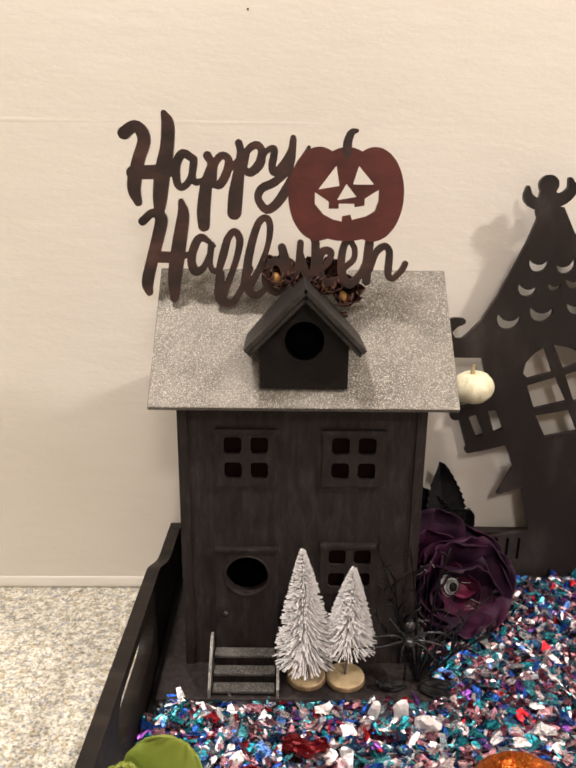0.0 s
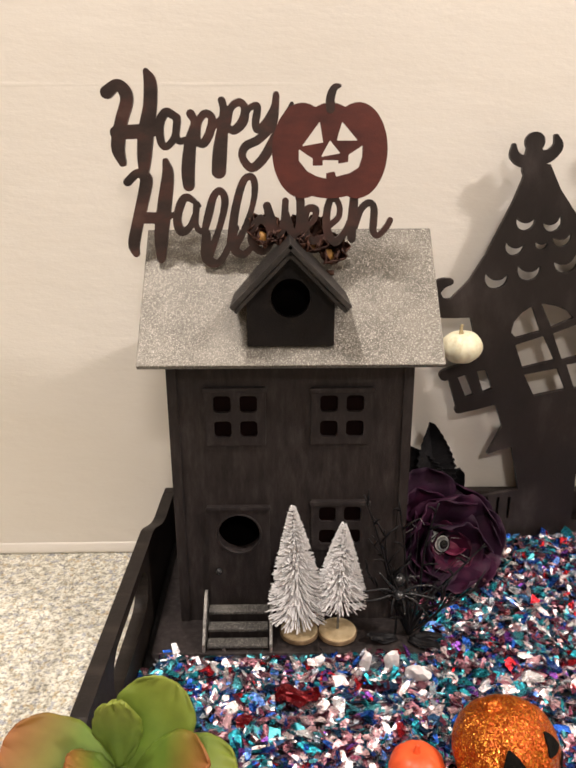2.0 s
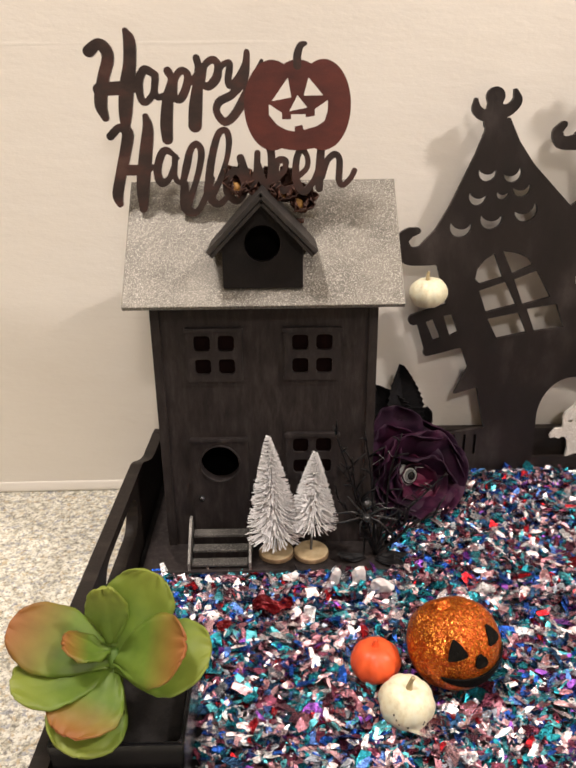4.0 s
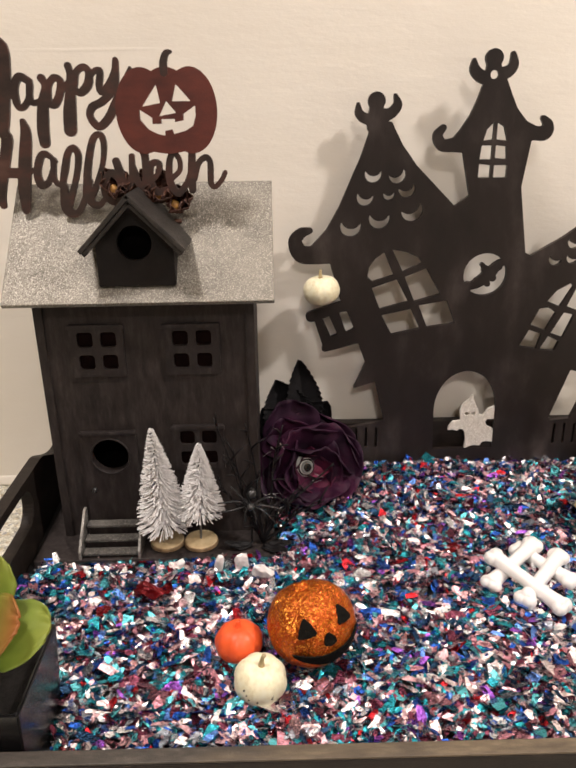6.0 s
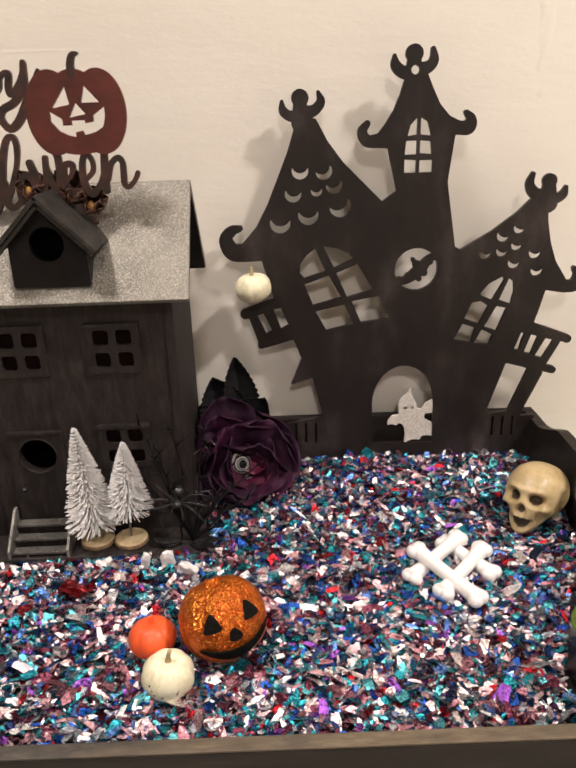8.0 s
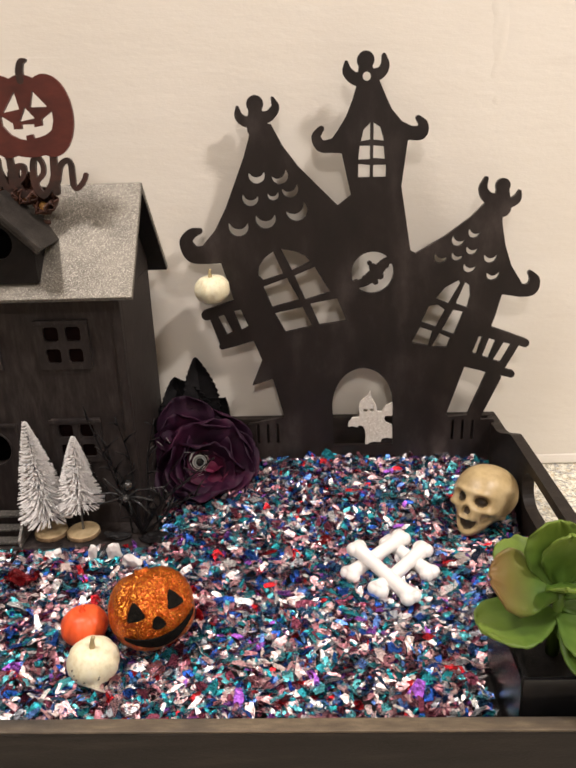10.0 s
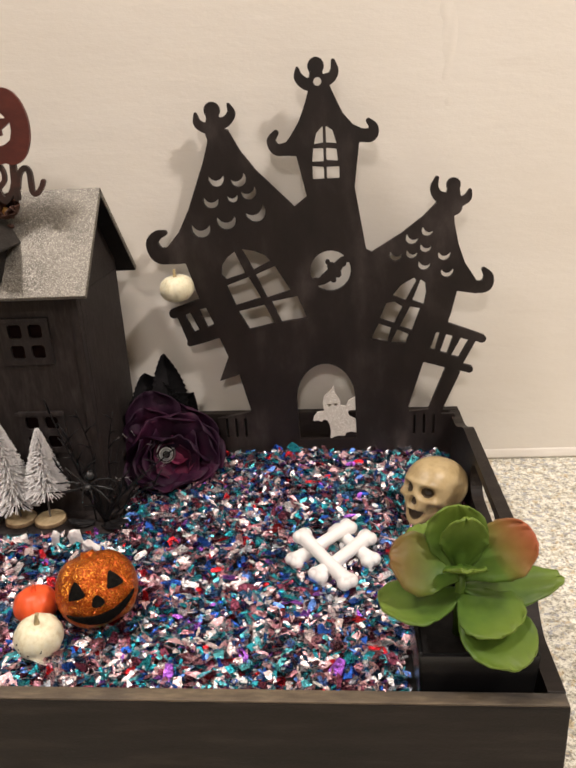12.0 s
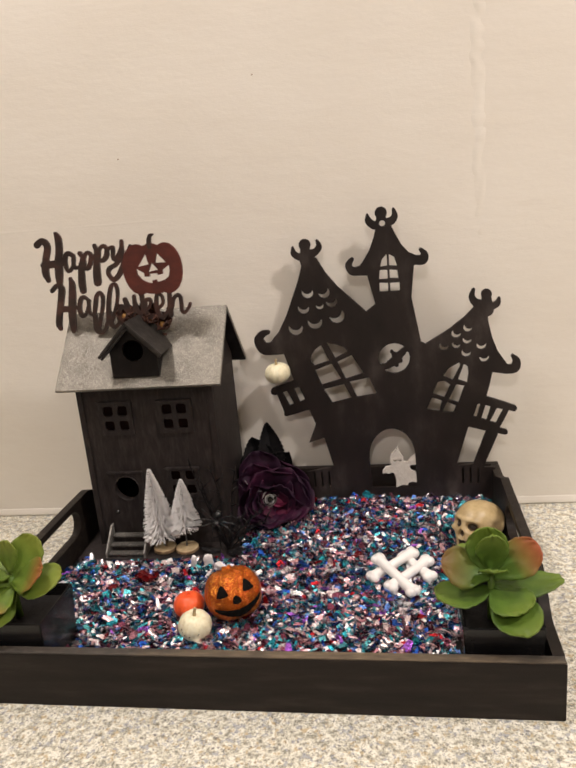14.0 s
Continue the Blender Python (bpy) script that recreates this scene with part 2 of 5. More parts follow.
M_FACE = surface("black_felt", [(0.3, (0.004, 0.004, 0.0035)), (0.7, (0.012, 0.010, 0.008))], (300, 300, 300), rough=0.8, bumps=0.5, shine=0.08)
M_BRISTLE = surface("frosted_bristle", [(0.3, (0.90, 0.88, 0.87)), (0.7, (0.97, 0.96, 0.95))], (200, 200, 200), rough=0.45, bumps=0.0)
see_through(M_BRISTLE, (0.95, 0.94, 0.93), 0.28)
M_WIRE = surface("grey_wire", [(0.3, (0.12, 0.12, 0.12)), (0.7, (0.25, 0.25, 0.25))], rough=0.4, metal=0.6, bumps=0.0)
M_BIRCH = surface("pale_wood_slice", [(0.3, (0.46, 0.33, 0.18)), (0.55, (0.62, 0.48, 0.28)), (0.75, (0.70, 0.57, 0.36))], (120, 120, 30), rough=0.6, bumps=0.3)
M_BARK = surface("wood_slice_bark", [(0.3, (0.16, 0.10, 0.05)), (0.7, (0.30, 0.20, 0.11))], (150, 150, 60), rough=0.7, bumps=0.5)
M_PETAL = surface("plum_satin_petal", [(0.25, (0.010, 0.0035, 0.011)), (0.5, (0.030, 0.0068, 0.025)), (0.75, (0.085, 0.012, 0.045))], (34, 34, 34), rough=0.6, bumps=0.25, shine=0.3)
M_INNER = surface("magenta_satin_petal", [(0.25, (0.022, 0.0045, 0.016)), (0.5, (0.075, 0.010, 0.034)), (0.75, (0.19, 0.024, 0.066))], (40, 40, 40), rough=0.55, bumps=0.25, shine=0.3)
M_BLACKLEAF = surface("black_fabric_leaf", [(0.3, (0.005, 0.005, 0.0055)), (0.7, (0.014, 0.013, 0.0145))], (60, 60, 60), rough=0.7, bumps=0.4, shine=0.15)
M_TWIG = surface("black_twig", [(0.3, (0.004, 0.0034, 0.004)), (0.65, (0.010, 0.009, 0.0095)), (0.8, (0.06, 0.055, 0.056))], (420, 420, 420), rough=0.5, bumps=0.4, shine=0.2)
M_SPIDER = surface("black_glossy_plastic", [(0.3, (0.010, 0.010, 0.010)), (0.7, (0.030, 0.030, 0.031))], rough=0.25, bumps=0.1)
M_EYE = surface("eye_white", [(0.3, (0.72, 0.72, 0.68)), (0.7, (0.84, 0.84, 0.82))], rough=0.15, bumps=0.0)
M_IRIS = surface("eye_grey", [(0.3, (0.20, 0.21, 0.20)), (0.7, (0.40, 0.41, 0.40))], (900, 900, 900), rough=0.15, bumps=0.0)
M_PUPIL = surface("eye_black", [(0.3, (0.006, 0.006, 0.006)), (0.7, (0.010, 0.010, 0.010))], rough=0.1, bumps=0.0)
M_RUST = surface("rust_brown_petal", [(0.3, (0.028, 0.010, 0.006)), (0.55, (0.066, 0.022, 0.011)), (0.8, (0.15, 0.055, 0.022))], (130, 130, 130), rough=0.65, bumps=0.6)
M_GOLD = surface("ochre_centre", [(0.3, (0.32, 0.15, 0.03)), (0.7, (0.52, 0.28, 0.07))], (200, 200, 200), rough=0.5)
M_GHOST = glitter_paint("ghost_glitter", [(0.3, (0.58, 0.53, 0.46)), (0.7, (0.74, 0.70, 0.63))], (0.95, 0.92, 0.86), 1700.0, 0.1, 0.5)
M_CRYSTAL = surface("pearl_chip", [(0.3, (0.82, 0.76, 0.75)), (0.7, (0.92, 0.90, 0.89))], (120, 120, 120), rough=0.2, metal=0.0, bumps=0.3)
M_RED = surface("red_foil", [(0.3, (0.09, 0.005, 0.008)), (0.7, (0.24, 0.011, 0.015))], (120, 120, 120), rough=0.25, metal=0.6, bumps=0.4)
M_LAMP = surface("lamp_trim", [(0.3, (0.7, 0.7, 0.7)), (0.7, (0.8, 0.8, 0.8))], rough=0.4)
DEEP = ((0.040, 0.088, 0.012), (0.100, 0.172, 0.022))
BRIGHT = ((0.066, 0.118, 0.013), (0.145, 0.215, 0.028))
M_LEAF = leaf_paint("succulent_leaf", (0.13, 0.19, 0.026), 0.55, DEEP)
M_TANLEAF = leaf_paint("succulent_tan_leaf", (0.175, 0.098, 0.034), 0.30, DEEP)
M_BLUSH = leaf_paint("succulent_blush_leaf", (0.34, 0.088, 0.038), 0.42, DEEP)
M_LIME = leaf_paint("bright_succulent_leaf", (0.20, 0.235, 0.035), 0.5, BRIGHT)
M_LIMEBLUSH = leaf_paint("bright_blush_leaf", (0.27, 0.095, 0.026), 0.45, BRIGHT)


# ---- building helpers ----
def thing(name, at, label, category, group="", kind=""):
    e = new(name)
    e.location, e.empty_display_size = at, 0.01
    return tagged(e, label, category, group, kind)


def origin_of(ob):
    o = Vector((0, 0, 0))
    while ob is not None:
        o += ob.location
        ob = ob.parent
    return o


def part(name, bm, material, parent=None, label="", smooth=False):
    """Links a bmesh, given in world places, as one mesh object under a thing or part."""
    if parent is not None:
        bmesh.ops.translate(bm, verts=bm.verts[:], vec=-origin_of(parent))
    me = bpy.data.meshes.new(name)
    bm.to_mesh(me)
    bm.free()
    for m in (material if isinstance(material, (list, tuple)) else [material]):
        me.materials.append(m)
    if smooth:
        for p in me.polygons:
            p.use_smooth = True
    ob = new(name, me)
    ob.parent = parent
    return tagged(ob, label)


def single(name, bm, material, label, category, at, group="", kind="", smooth=False):
    bmesh.ops.translate(bm, verts=bm.verts[:], vec=-Vector(at))
    ob = part(name, bm, material, None, smooth=smooth)
    ob.location = at
    return tagged(ob, label, category, group, kind)


def box(x0, x1, y0, y1, z0, z1, bevel=0.0006, bm=None):
    bm = bm or bmesh.new()
    made = bmesh.ops.create_cube(bm, size=1.0, matrix=Matrix.LocRotScale(((x0 + x1) / 2, (y0 + y1) / 2, (z0 + z1) / 2), None, (x1 - x0, y1 - y0, z1 - z0)))["verts"]
    if bevel:
        edges = list({e for v in made for e in v.link_edges})
        bmesh.ops.bevel(bm, geom=edges, offset=bevel, segments=2, affect="EDGES", profile=0.6)
    return bm


def spline(points, steps=6):
    """A smooth line through points of any size (Catmull-Rom)."""
    p = [np.array(q, float) for q in points]
    p = [2 * p[0] - p[1]] + p + [2 * p[-1] - p[-2]]
    out = []
    for a, b, c, d in zip(p, p[1:], p[2:], p[3:]):
        for i in range(steps):
            t = i / steps
            out.append(0.5 * (2 * b + (c - a) * t + (2 * a - 5 * b + 4 * c - d) * t * t + (3 * b - a - 3 * c + d) * t ** 3))
    return out + [p[-2]]


def tube(points, radii, sides=8, bm=None, caps=True):
    bm = bm or bmesh.new()
    pts = [Vector(tuple(float(c) for c in p)) for p in points]
    rings, side = [], None
    for i, p in enumerate(pts):
        d = (pts[min(i + 1, len(pts) - 1)] - pts[max(i - 1, 0)]).normalized()
        if side is None:
            side = d.orthogonal().normalized()
        side = (side - d * side.dot(d)).normalized()
        up = d.cross(side)
        r = float(radii[i]) if hasattr(radii, "__len__") else radii
        rings.append([bm.verts.new(p + r * (math.cos(a) * side + math.sin(a) * up)) for a in (2 * math.pi * k / sides for k in range(sides))])
    for a, b in zip(rings, rings[1:]):
        for k in range(sides):
            bm.faces.new((a[k], a[(k + 1) % sides], b[(k + 1) % sides], b[k]))
    if caps:
        bm.faces.new(rings[0][::-1])
        bm.faces.new(rings[-1])
    return bm


def sheet(f, nu, nv, thick, bm=None, taper=None):
    """A thin curved sheet over u, v in 0..1 with a real thickness."""
    bm = bm or bmesh.new()
    g = [[Vector(f(i / nu, j / nv)) for j in range(nv + 1)] for i in range(nu + 1)]

    def normal(i, j):
        a = g[min(i + 1, nu)][j] - g[max(i - 1, 0)][j]
        b = g[i][min(j + 1, nv)] - g[i][max(j - 1, 0)]
        n = a.cross(b)
        return n.normalized() if n.length > 1e-12 else Vector((0, 0, 1))
    full = taper or (lambda u, v: 1.0)
    top = [[bm.verts.new(g[i][j] + normal(i, j) * thick / 2 * full(i / nu, j / nv)) for j in range(nv + 1)] for i in range(nu + 1)]
    low = [[bm.verts.new(g[i][j] - normal(i, j) * thick / 2 * full(i / nu, j / nv)) for j in range(nv + 1)] for i in range(nu + 1)]
    for i in range(nu):
        for j in range(nv):
            bm.faces.new((top[i][j], top[i + 1][j], top[i + 1][j + 1], top[i][j + 1]))
            bm.faces.new((low[i][j], low[i][j + 1], low[i + 1][j + 1], low[i + 1][j]))
    rim = [(i, 0) for i in range(nu)] + [(nu, j) for j in range(nv)] + [(i, nv) for i in range(nu, 0, -1)] + [(0, j) for j in range(nv, 0, -1)]
    for (a, b), (c, d) in zip(rim, rim[1:] + rim[:1]):
        bm.faces.new((top[a][b], low[a][b], low[c][d], top[c][d]))
    return bm


def ball(at, radii, sub=3, bm=None, turn=None):
    bm = bm or bmesh.new()
    m = Matrix.Translation(at) @ (turn or Matrix()) @ Matrix.Diagonal((*radii, 1))
    bmesh.ops.create_icosphere(bm, subdivisions=sub, radius=1.0, matrix=m)
    return bm


def lathe(profile, at, sides=28, turn=None, bm=None, lobes=0, depth=0.0):
    """Turns (radius, height) round the z axis; lobes push the girth in and out."""
    bm = bm or bmesh.new()
    m = Matrix.Translation(at) @ (turn or Matrix())
    rings = []
    for r, h in profile:
        ring = []
        for k in range(sides):
            a = 2 * math.pi * k / sides
            rr = r * (1 - depth * (0.5 + 0.5 * math.cos(lobes * a)) ** 3) if lobes else r
            ring.append(bm.verts.new(m @ Vector((rr * math.cos(a), rr * math.sin(a), h))))
        rings.append(ring)
    for a, b in zip(rings, rings[1:]):
        for k in range(sides):
            bm.faces.new((a[k], a[(k + 1) % sides], b[(k + 1) % sides], b[k]))
    bm.faces.new(rings[0][::-1])
    bm.faces.new(rings[-1])
    return bm


# ---- flat cut-out boards: a field of distances, its outline, a sawn plate ----
def d_capsule(X, Z, strokes):
    best = np.full(X.shape, 1e9)
    line = spline(strokes, 5)
    for (ax, az, ar), (bx, bz, br) in zip(line, line[1:]):
        dx, dz = bx - ax, bz - az
        t = np.clip(((X - ax) * dx + (Z - az) * dz) / (dx * dx + dz * dz + 1e-9), 0, 1)
        best = np.minimum(best, np.hypot(X - ax - t * dx, Z - az - t * dz) - (ar + t * (br - ar)))
    return best


def d_polygon(X, Z, pts, soft=0.0):
    inside, best = np.zeros(X.shape, bool), np.full(X.shape, 1e9)
    for (ax, az), (bx, bz) in zip(pts, pts[1:] + pts[:1]):
        dx, dz = bx - ax, bz - az
        t = np.clip(((X - ax) * dx + (Z - az) * dz) / (dx * dx + dz * dz + 1e-9), 0, 1)
        best = np.minimum(best, np.hypot(X - ax - t * dx, Z - az - t * dz))
        if az != bz:
            inside ^= ((az > Z) != (bz > Z)) & (X < dx * (Z - az) / dz + ax)
    return np.where(inside, -best, best) - soft


def d_disc(X, Z, x, z, r, squash=1.0):
    return np.hypot(X - x, (Z - z) / squash) - r


def outlines(F, x0, z0, cell):
    """The closed zero lines of a sampled field, thinned to what is needed."""
    F = np.where(F == 0, 1e-6, F)
    links = {}

    def crossing(i, j, k, l):
        a, b = F[i, j], F[k, l]
        t = a / (a - b)
        return (x0 + cell * (i + t * (k - i)), z0 + cell * (j + t * (l - j)))
    where = {}
    S = F < 0
    mixed_cells = (S[:-1, :-1] != S[1:, :-1]) | (S[:-1, :-1] != S[:-1, 1:]) | (S[:-1, :-1] != S[1:, 1:])
    for i, j in np.argwhere(mixed_cells):
        c = [(i, j), (i + 1, j), (i + 1, j + 1), (i, j + 1)]
        keys = []
        for a, b in zip(c, c[1:] + c[:1]):
            if S[a] != S[b]:
                k = (min(a, b), max(a, b))
                if k not in where:
                    where[k] = crossing(*k[0], *k[1])
                keys.append(k)
        for a, b in zip(keys[0::2], keys[1::2]):
            links.setdefault(a, []).append(b)
            links.setdefault(b, []).append(a)
    loops, seen = [], set()
    for start in links:
        if start in seen:
            continue
        loop, at = [], start
        while at not in seen:
            seen.add(at)
            loop.append(where[at])
            at = next((n for n in links[at] if n not in seen), at)
        if len(loop) > 8:
            loops.append(thin(loop, cell * 0.16))
    return [l for l in loops if len(l) > 3]


def thin(loop, tol):
    def run(p):
        if len(p) < 3:
            return p[:1]
        a, b = np.array(p[0]), np.array(p[-1])
        d = b - a
        q = np.array(p[1:-1]) - a
        n = np.hypot(*d)
        far = np.abs(q[:, 0] * d[1] - q[:, 1] * d[0]) / n if n > 1e-9 else np.hypot(q[:, 0], q[:, 1])
        k = int(far.argmax())
        if far[k] < tol:
            return p[:1]
        return run(p[:k + 2]) + run(p[k + 1:])
    h = len(loop) // 2
    return run(loop[:h + 1]) + run(loop[h:] + loop[:1])


def sawn(F, x0, z0, cell, y, thick, scale=0.001, at=(0.0, 0.0)):
    """A plate sawn out along the outlines, standing upright at y, its front towards -y."""
    bm = bmesh.new()
    edges = []
    for loop in outlines(F, x0, z0, cell):
        vs = [bm.verts.new((at[0] + a * scale, y, at[1] + b * scale)) for a, b in loop]
        edges += [bm.edges.new((p, q)) for p, q in zip(vs, vs[1:] + vs[:1])]
    bmesh.ops.triangle_fill(bm, use_beauty=True, use_dissolve=False, edges=edges, normal=Vector((0, -1, 0)))
    grown = bmesh.ops.extrude_face_region(bm, geom=bm.faces[:])
    bmesh.ops.translate(bm, vec=(0, thick, 0), verts=[v for v in grown["geom"] if isinstance(v, bmesh.types.BMVert)])
    bmesh.ops.recalc_face_normals(bm, faces=bm.faces[:])
    return bm


def grid_of(x0, x1, z0, z1, cell):
    return np.meshgrid(np.arange(x0, x1, cell), np.arange(z0, z1, cell), indexing="ij")


# ---- the room: counter, walls, floor, ceiling ----
WALL_Y = 0.580
WALL_TURN = Matrix.Translation((0.45, WALL_Y, 0)) @ Matrix.Rotation(0.0105, 4, "Z") @ Matrix.Translation((-0.45, -WALL_Y, 0))


def on_wall(ob):
    """Turns what belongs to the back wall with it: the wall runs a little out of square to the tray."""
    ob.matrix_basis = WALL_TURN @ ob.matrix_basis
    return ob


LOW = -0.007
X0, X1, Y0 = -1.9, 2.3, -2.6
on_wall(single("wall_back", box(X0, X1, WALL_Y, WALL_Y + 0.12, -0.92, CEILING, 0), M_WALL, "cream painted kitchen wall behind the counter", "wall", (0.2, WALL_Y, 0), kind="structure"))
single("wall_left", box(X0 - 0.1, X0, Y0, WALL_Y + 0.06, -0.92, CEILING, 0), M_ROOM, "plain plaster side wall of the kitchen", "wall", (X0, -1, 0), kind="structure")
single("wall_right", box(X1, X1 + 0.1, Y0, WALL_Y + 0.06, -0.92, CEILING, 0), M_ROOM, "plain plaster side wall of the kitchen", "wall", (X1, -1, 0), kind="structure")
single("wall_front", box(X0, X1, Y0 - 0.1, Y0, -0.92, CEILING, 0), M_ROOM, "plain plaster wall across the kitchen", "wall", (0.2, Y0, 0), kind="structure")
single("floor", box(X0, X1, Y0, WALL_Y + 0.06, -0.97, -0.92, 0), M_FLOOR, "brown kitchen floor below the counter", "floor", (0.2, -1, -0.92), kind="structure")
single("ceiling", box(X0, X1, Y0, WALL_Y + 0.06, CEILING, CEILING + 0.05, 0), M_ROOM, "plain plaster kitchen ceiling with recessed lamps", "ceiling", (0.2, -1, CEILING), kind="structure")
single("countertop", box(X0 + 0.01, X1 - 0.01, -0.08, WALL_Y + 0.03, LOW - 0.04, LOW, 0.003), M_COUNTER, "speckled beige and grey stone-look countertop", "countertop", (0.2, 0.25, 0), kind="structure")
single("base_cabinet", box(X0 + 0.03, X1 - 0.03, -0.03, WALL_Y - 0.002, -0.92, LOW - 0.041, 0.002), M_ROOM, "plain base cabinet front under the countertop", "cabinet", (0.2, 0.25, -0.92), kind="structure")


def skirting():
    """A thin bead where the wall meets the counter."""
    f = lambda u, v: (X0 + 0.02 + u * (X1 - X0 - 0.04), WALL_Y - 0.0022 * math.sin(v * math.pi * 0.5) - 0.0006 * noise.noise((u * 90, v, 0)), LOW + 0.0092 * (1 - v) + 0.0006)
    return sheet(f, 160, 5, 0.0012)


on_wall(single("trim", skirting(), M_WALL, "thin cream bead between the wall and countertop", "trim", (0.2, WALL_Y, 0), kind="structure", smooth=True))


def seam():
    """A faint raised seam that runs level across the wall."""
    f = lambda u, v: (-0.9 + u * 1.35, WALL_Y - 0.00052 * math.sin(math.pi * v) ** 2 * (0.75 + 0.5 * noise.noise((u * 9, 5, 0))) * min(1, (1 - u) * 3) + 0.0006, 0.377 - 0.009 * v + 0.0012 * noise.noise((u * 14, 3, 0)) + 0.004 * (1 - u))
    return sheet(f, 120, 10, 0.0006)


on_wall(single("wall_seam", seam(), M_WALL, "faint raised seam across the cream wall", "trim", (-0.2, WALL_Y, 0.374), kind="structure", smooth=True))


def patched_joint():
    """A line of filler lumps under the paint, running up the wall."""
    f = lambda u, v: (0.4000 + 0.024 * (u - 0.5) + 0.002 * noise.noise((v * 30, 1, 0)), WALL_Y + 0.0006 - math.sin(math.pi * u) ** 2 * math.sin(math.pi * min(0.999, v)) * (0.0009 + 0.0012 * noise.noise((u * 2, v * 34, 7))), 0.300 + 0.42 * v)
    return sheet(f, 20, 160, 0.0006)


on_wall(single("wall_patch", patched_joint(), M_WALL, "faint lumpy filled joint up the cream wall", "trim", (0.43, WALL_Y, 0.5), kind="structure", smooth=True))
for wx, wz in ((-0.011, 0.447), (0.156, 0.522)):
    on_wall(single("wall_speck", ball((wx, WALL_Y - 0.0002, wz), (0.0009, 0.0004, 0.0008), 2), M_BARK, "tiny dark speck on the cream wall", "speck", (wx, WALL_Y, wz), kind="structure"))
# discs over all three lights; the third marks only the added fill
for lx, ly, watts, size in LAMPS:
    bm = lathe([(size * 0.52, -0.004), (size * 0.60, -0.006), (size * 0.62, 0.0)], (lx, ly, CEILING), 40)
    single("ceiling_disc", bm, M_LAMP, "round white ceiling disc above a lamp or the added fill", "lamp", (lx, ly, CEILING), "recessed ceiling lamps")

# ---- the tray ----
TX0, TX1, TY0, TY1, TH, TT = -0.0805, 0.4148, 0.211, 0.5695, 0.045, 0.0090
tray = thing("tray", ((TX0 + TX1) / 2, (TY0 + TY1) / 2, LOW), "black-stained wooden serving tray with cut-out handles on the counter", "tray")
tray.rotation_euler.z = -0.010
part("tray_bottom", box(TX0 + 0.002, TX1 - 0.002, TY0 + 0.002, TY1 - 0.002, LOW + 0.0005, 0.006), M_TRAY, tray)
part("front_board", box(TX0, TX1, TY0, TY0 + TT, LOW, TH - 0.0015, 0.0008), M_TRAY, tray)
part("front_rim", box(TX0 + 0.0004, TX1 - 0.0004, TY0 + 0.0004, TY0 + TT - 0.0004, TH - 0.0014, TH, 0.0006), M_RIM, tray, "worn brownish top edge")
part("back_board", box(TX0, TX1, TY1 - TT, TY1, LOW, 0.0565, 0.0008), M_TRAY, tray)


def end_board(x0, slip):
    """An end board that swells up round an oval handle hole; slip: where its shoulder falls, in mm."""
    cell = 0.8
    D0, D1 = (TY0 + TT) * 1000 + 0.2, (TY1 - TT) * 1000 - 0.2
    Yg, Zg = grid_of(D0 - 4, D1 + 4, -11, 96, cell)
    mid = (TY0 + TY1) * 500
    s = np.where(Yg > mid, np.clip((Yg - mid - slip) / 50, 0, 1) ** 0.8, np.clip((mid - Yg - 87) / 46, 0, 1))
    foot = np.where(Yg > mid, 56.5, TH * 1000)
    top = foot + (72.5 - foot) * (1 - s * s * (3 - 2 * s))
    F = np.maximum(np.maximum(Zg - top, LOW * 1000 - Zg), np.maximum(D0 - Yg, Yg - D1))
    F = np.maximum(F, -(np.maximum(np.hypot(np.maximum(np.abs(Yg - mid - 4) - 33, 0), Zg - 49.5) - 15.5, -1e9)))
    bm = sawn(F, D0 - 4, -11, cell, 0.0, TT)
    bmesh.ops.rotate(bm, verts=bm.verts[:], cent=(0, 0, 0), matrix=Matrix.Rotation(radians(90), 3, "Z"))
    bmesh.ops.translate(bm, verts=bm.verts[:], vec=(x0 + TT, 0, 0))
    return bm


part("end_board", end_board(TX0, 81.0), M_TRAY, tray, "raised end board with an oval handle hole")
part("end_board", end_board(TX1 - TT, 92.0), M_TRAY, tray, "raised end board with an oval handle hole")


# ---- shredded foil in the tray ----
def bed(x, y):
    return 0.0085 + 0.036 * (y - 0.22) + 0.0022 * noise.noise((x * 28, y * 28, 1.0)) + 0.0014 * noise.noise((x * 80, y * 80, 4.0))


def taken(x, y):
    if -0.066 < x < 0.116 and y > 0.412 and y < 0.555:
        return True
    return ((x > 0.338 or x < -0.0088) and y < 0.290) or (x < -0.060 and y > 0.400)


IX0, IX1, IY0, IY1 = TX0 + TT + 0.002, TX1 - TT - 0.002, TY0 + TT, TY1 - TT - 0.0125


def foil_bed():
    f = lambda u, v: (IX0 + u * (IX1 - IX0), IY0 + v * (IY1 - IY0), bed(IX0 + u * (IX1 - IX0), IY0 + v * (IY1 - IY0)) - 0.003)
    return sheet(f, 90, 70, 0.0012)


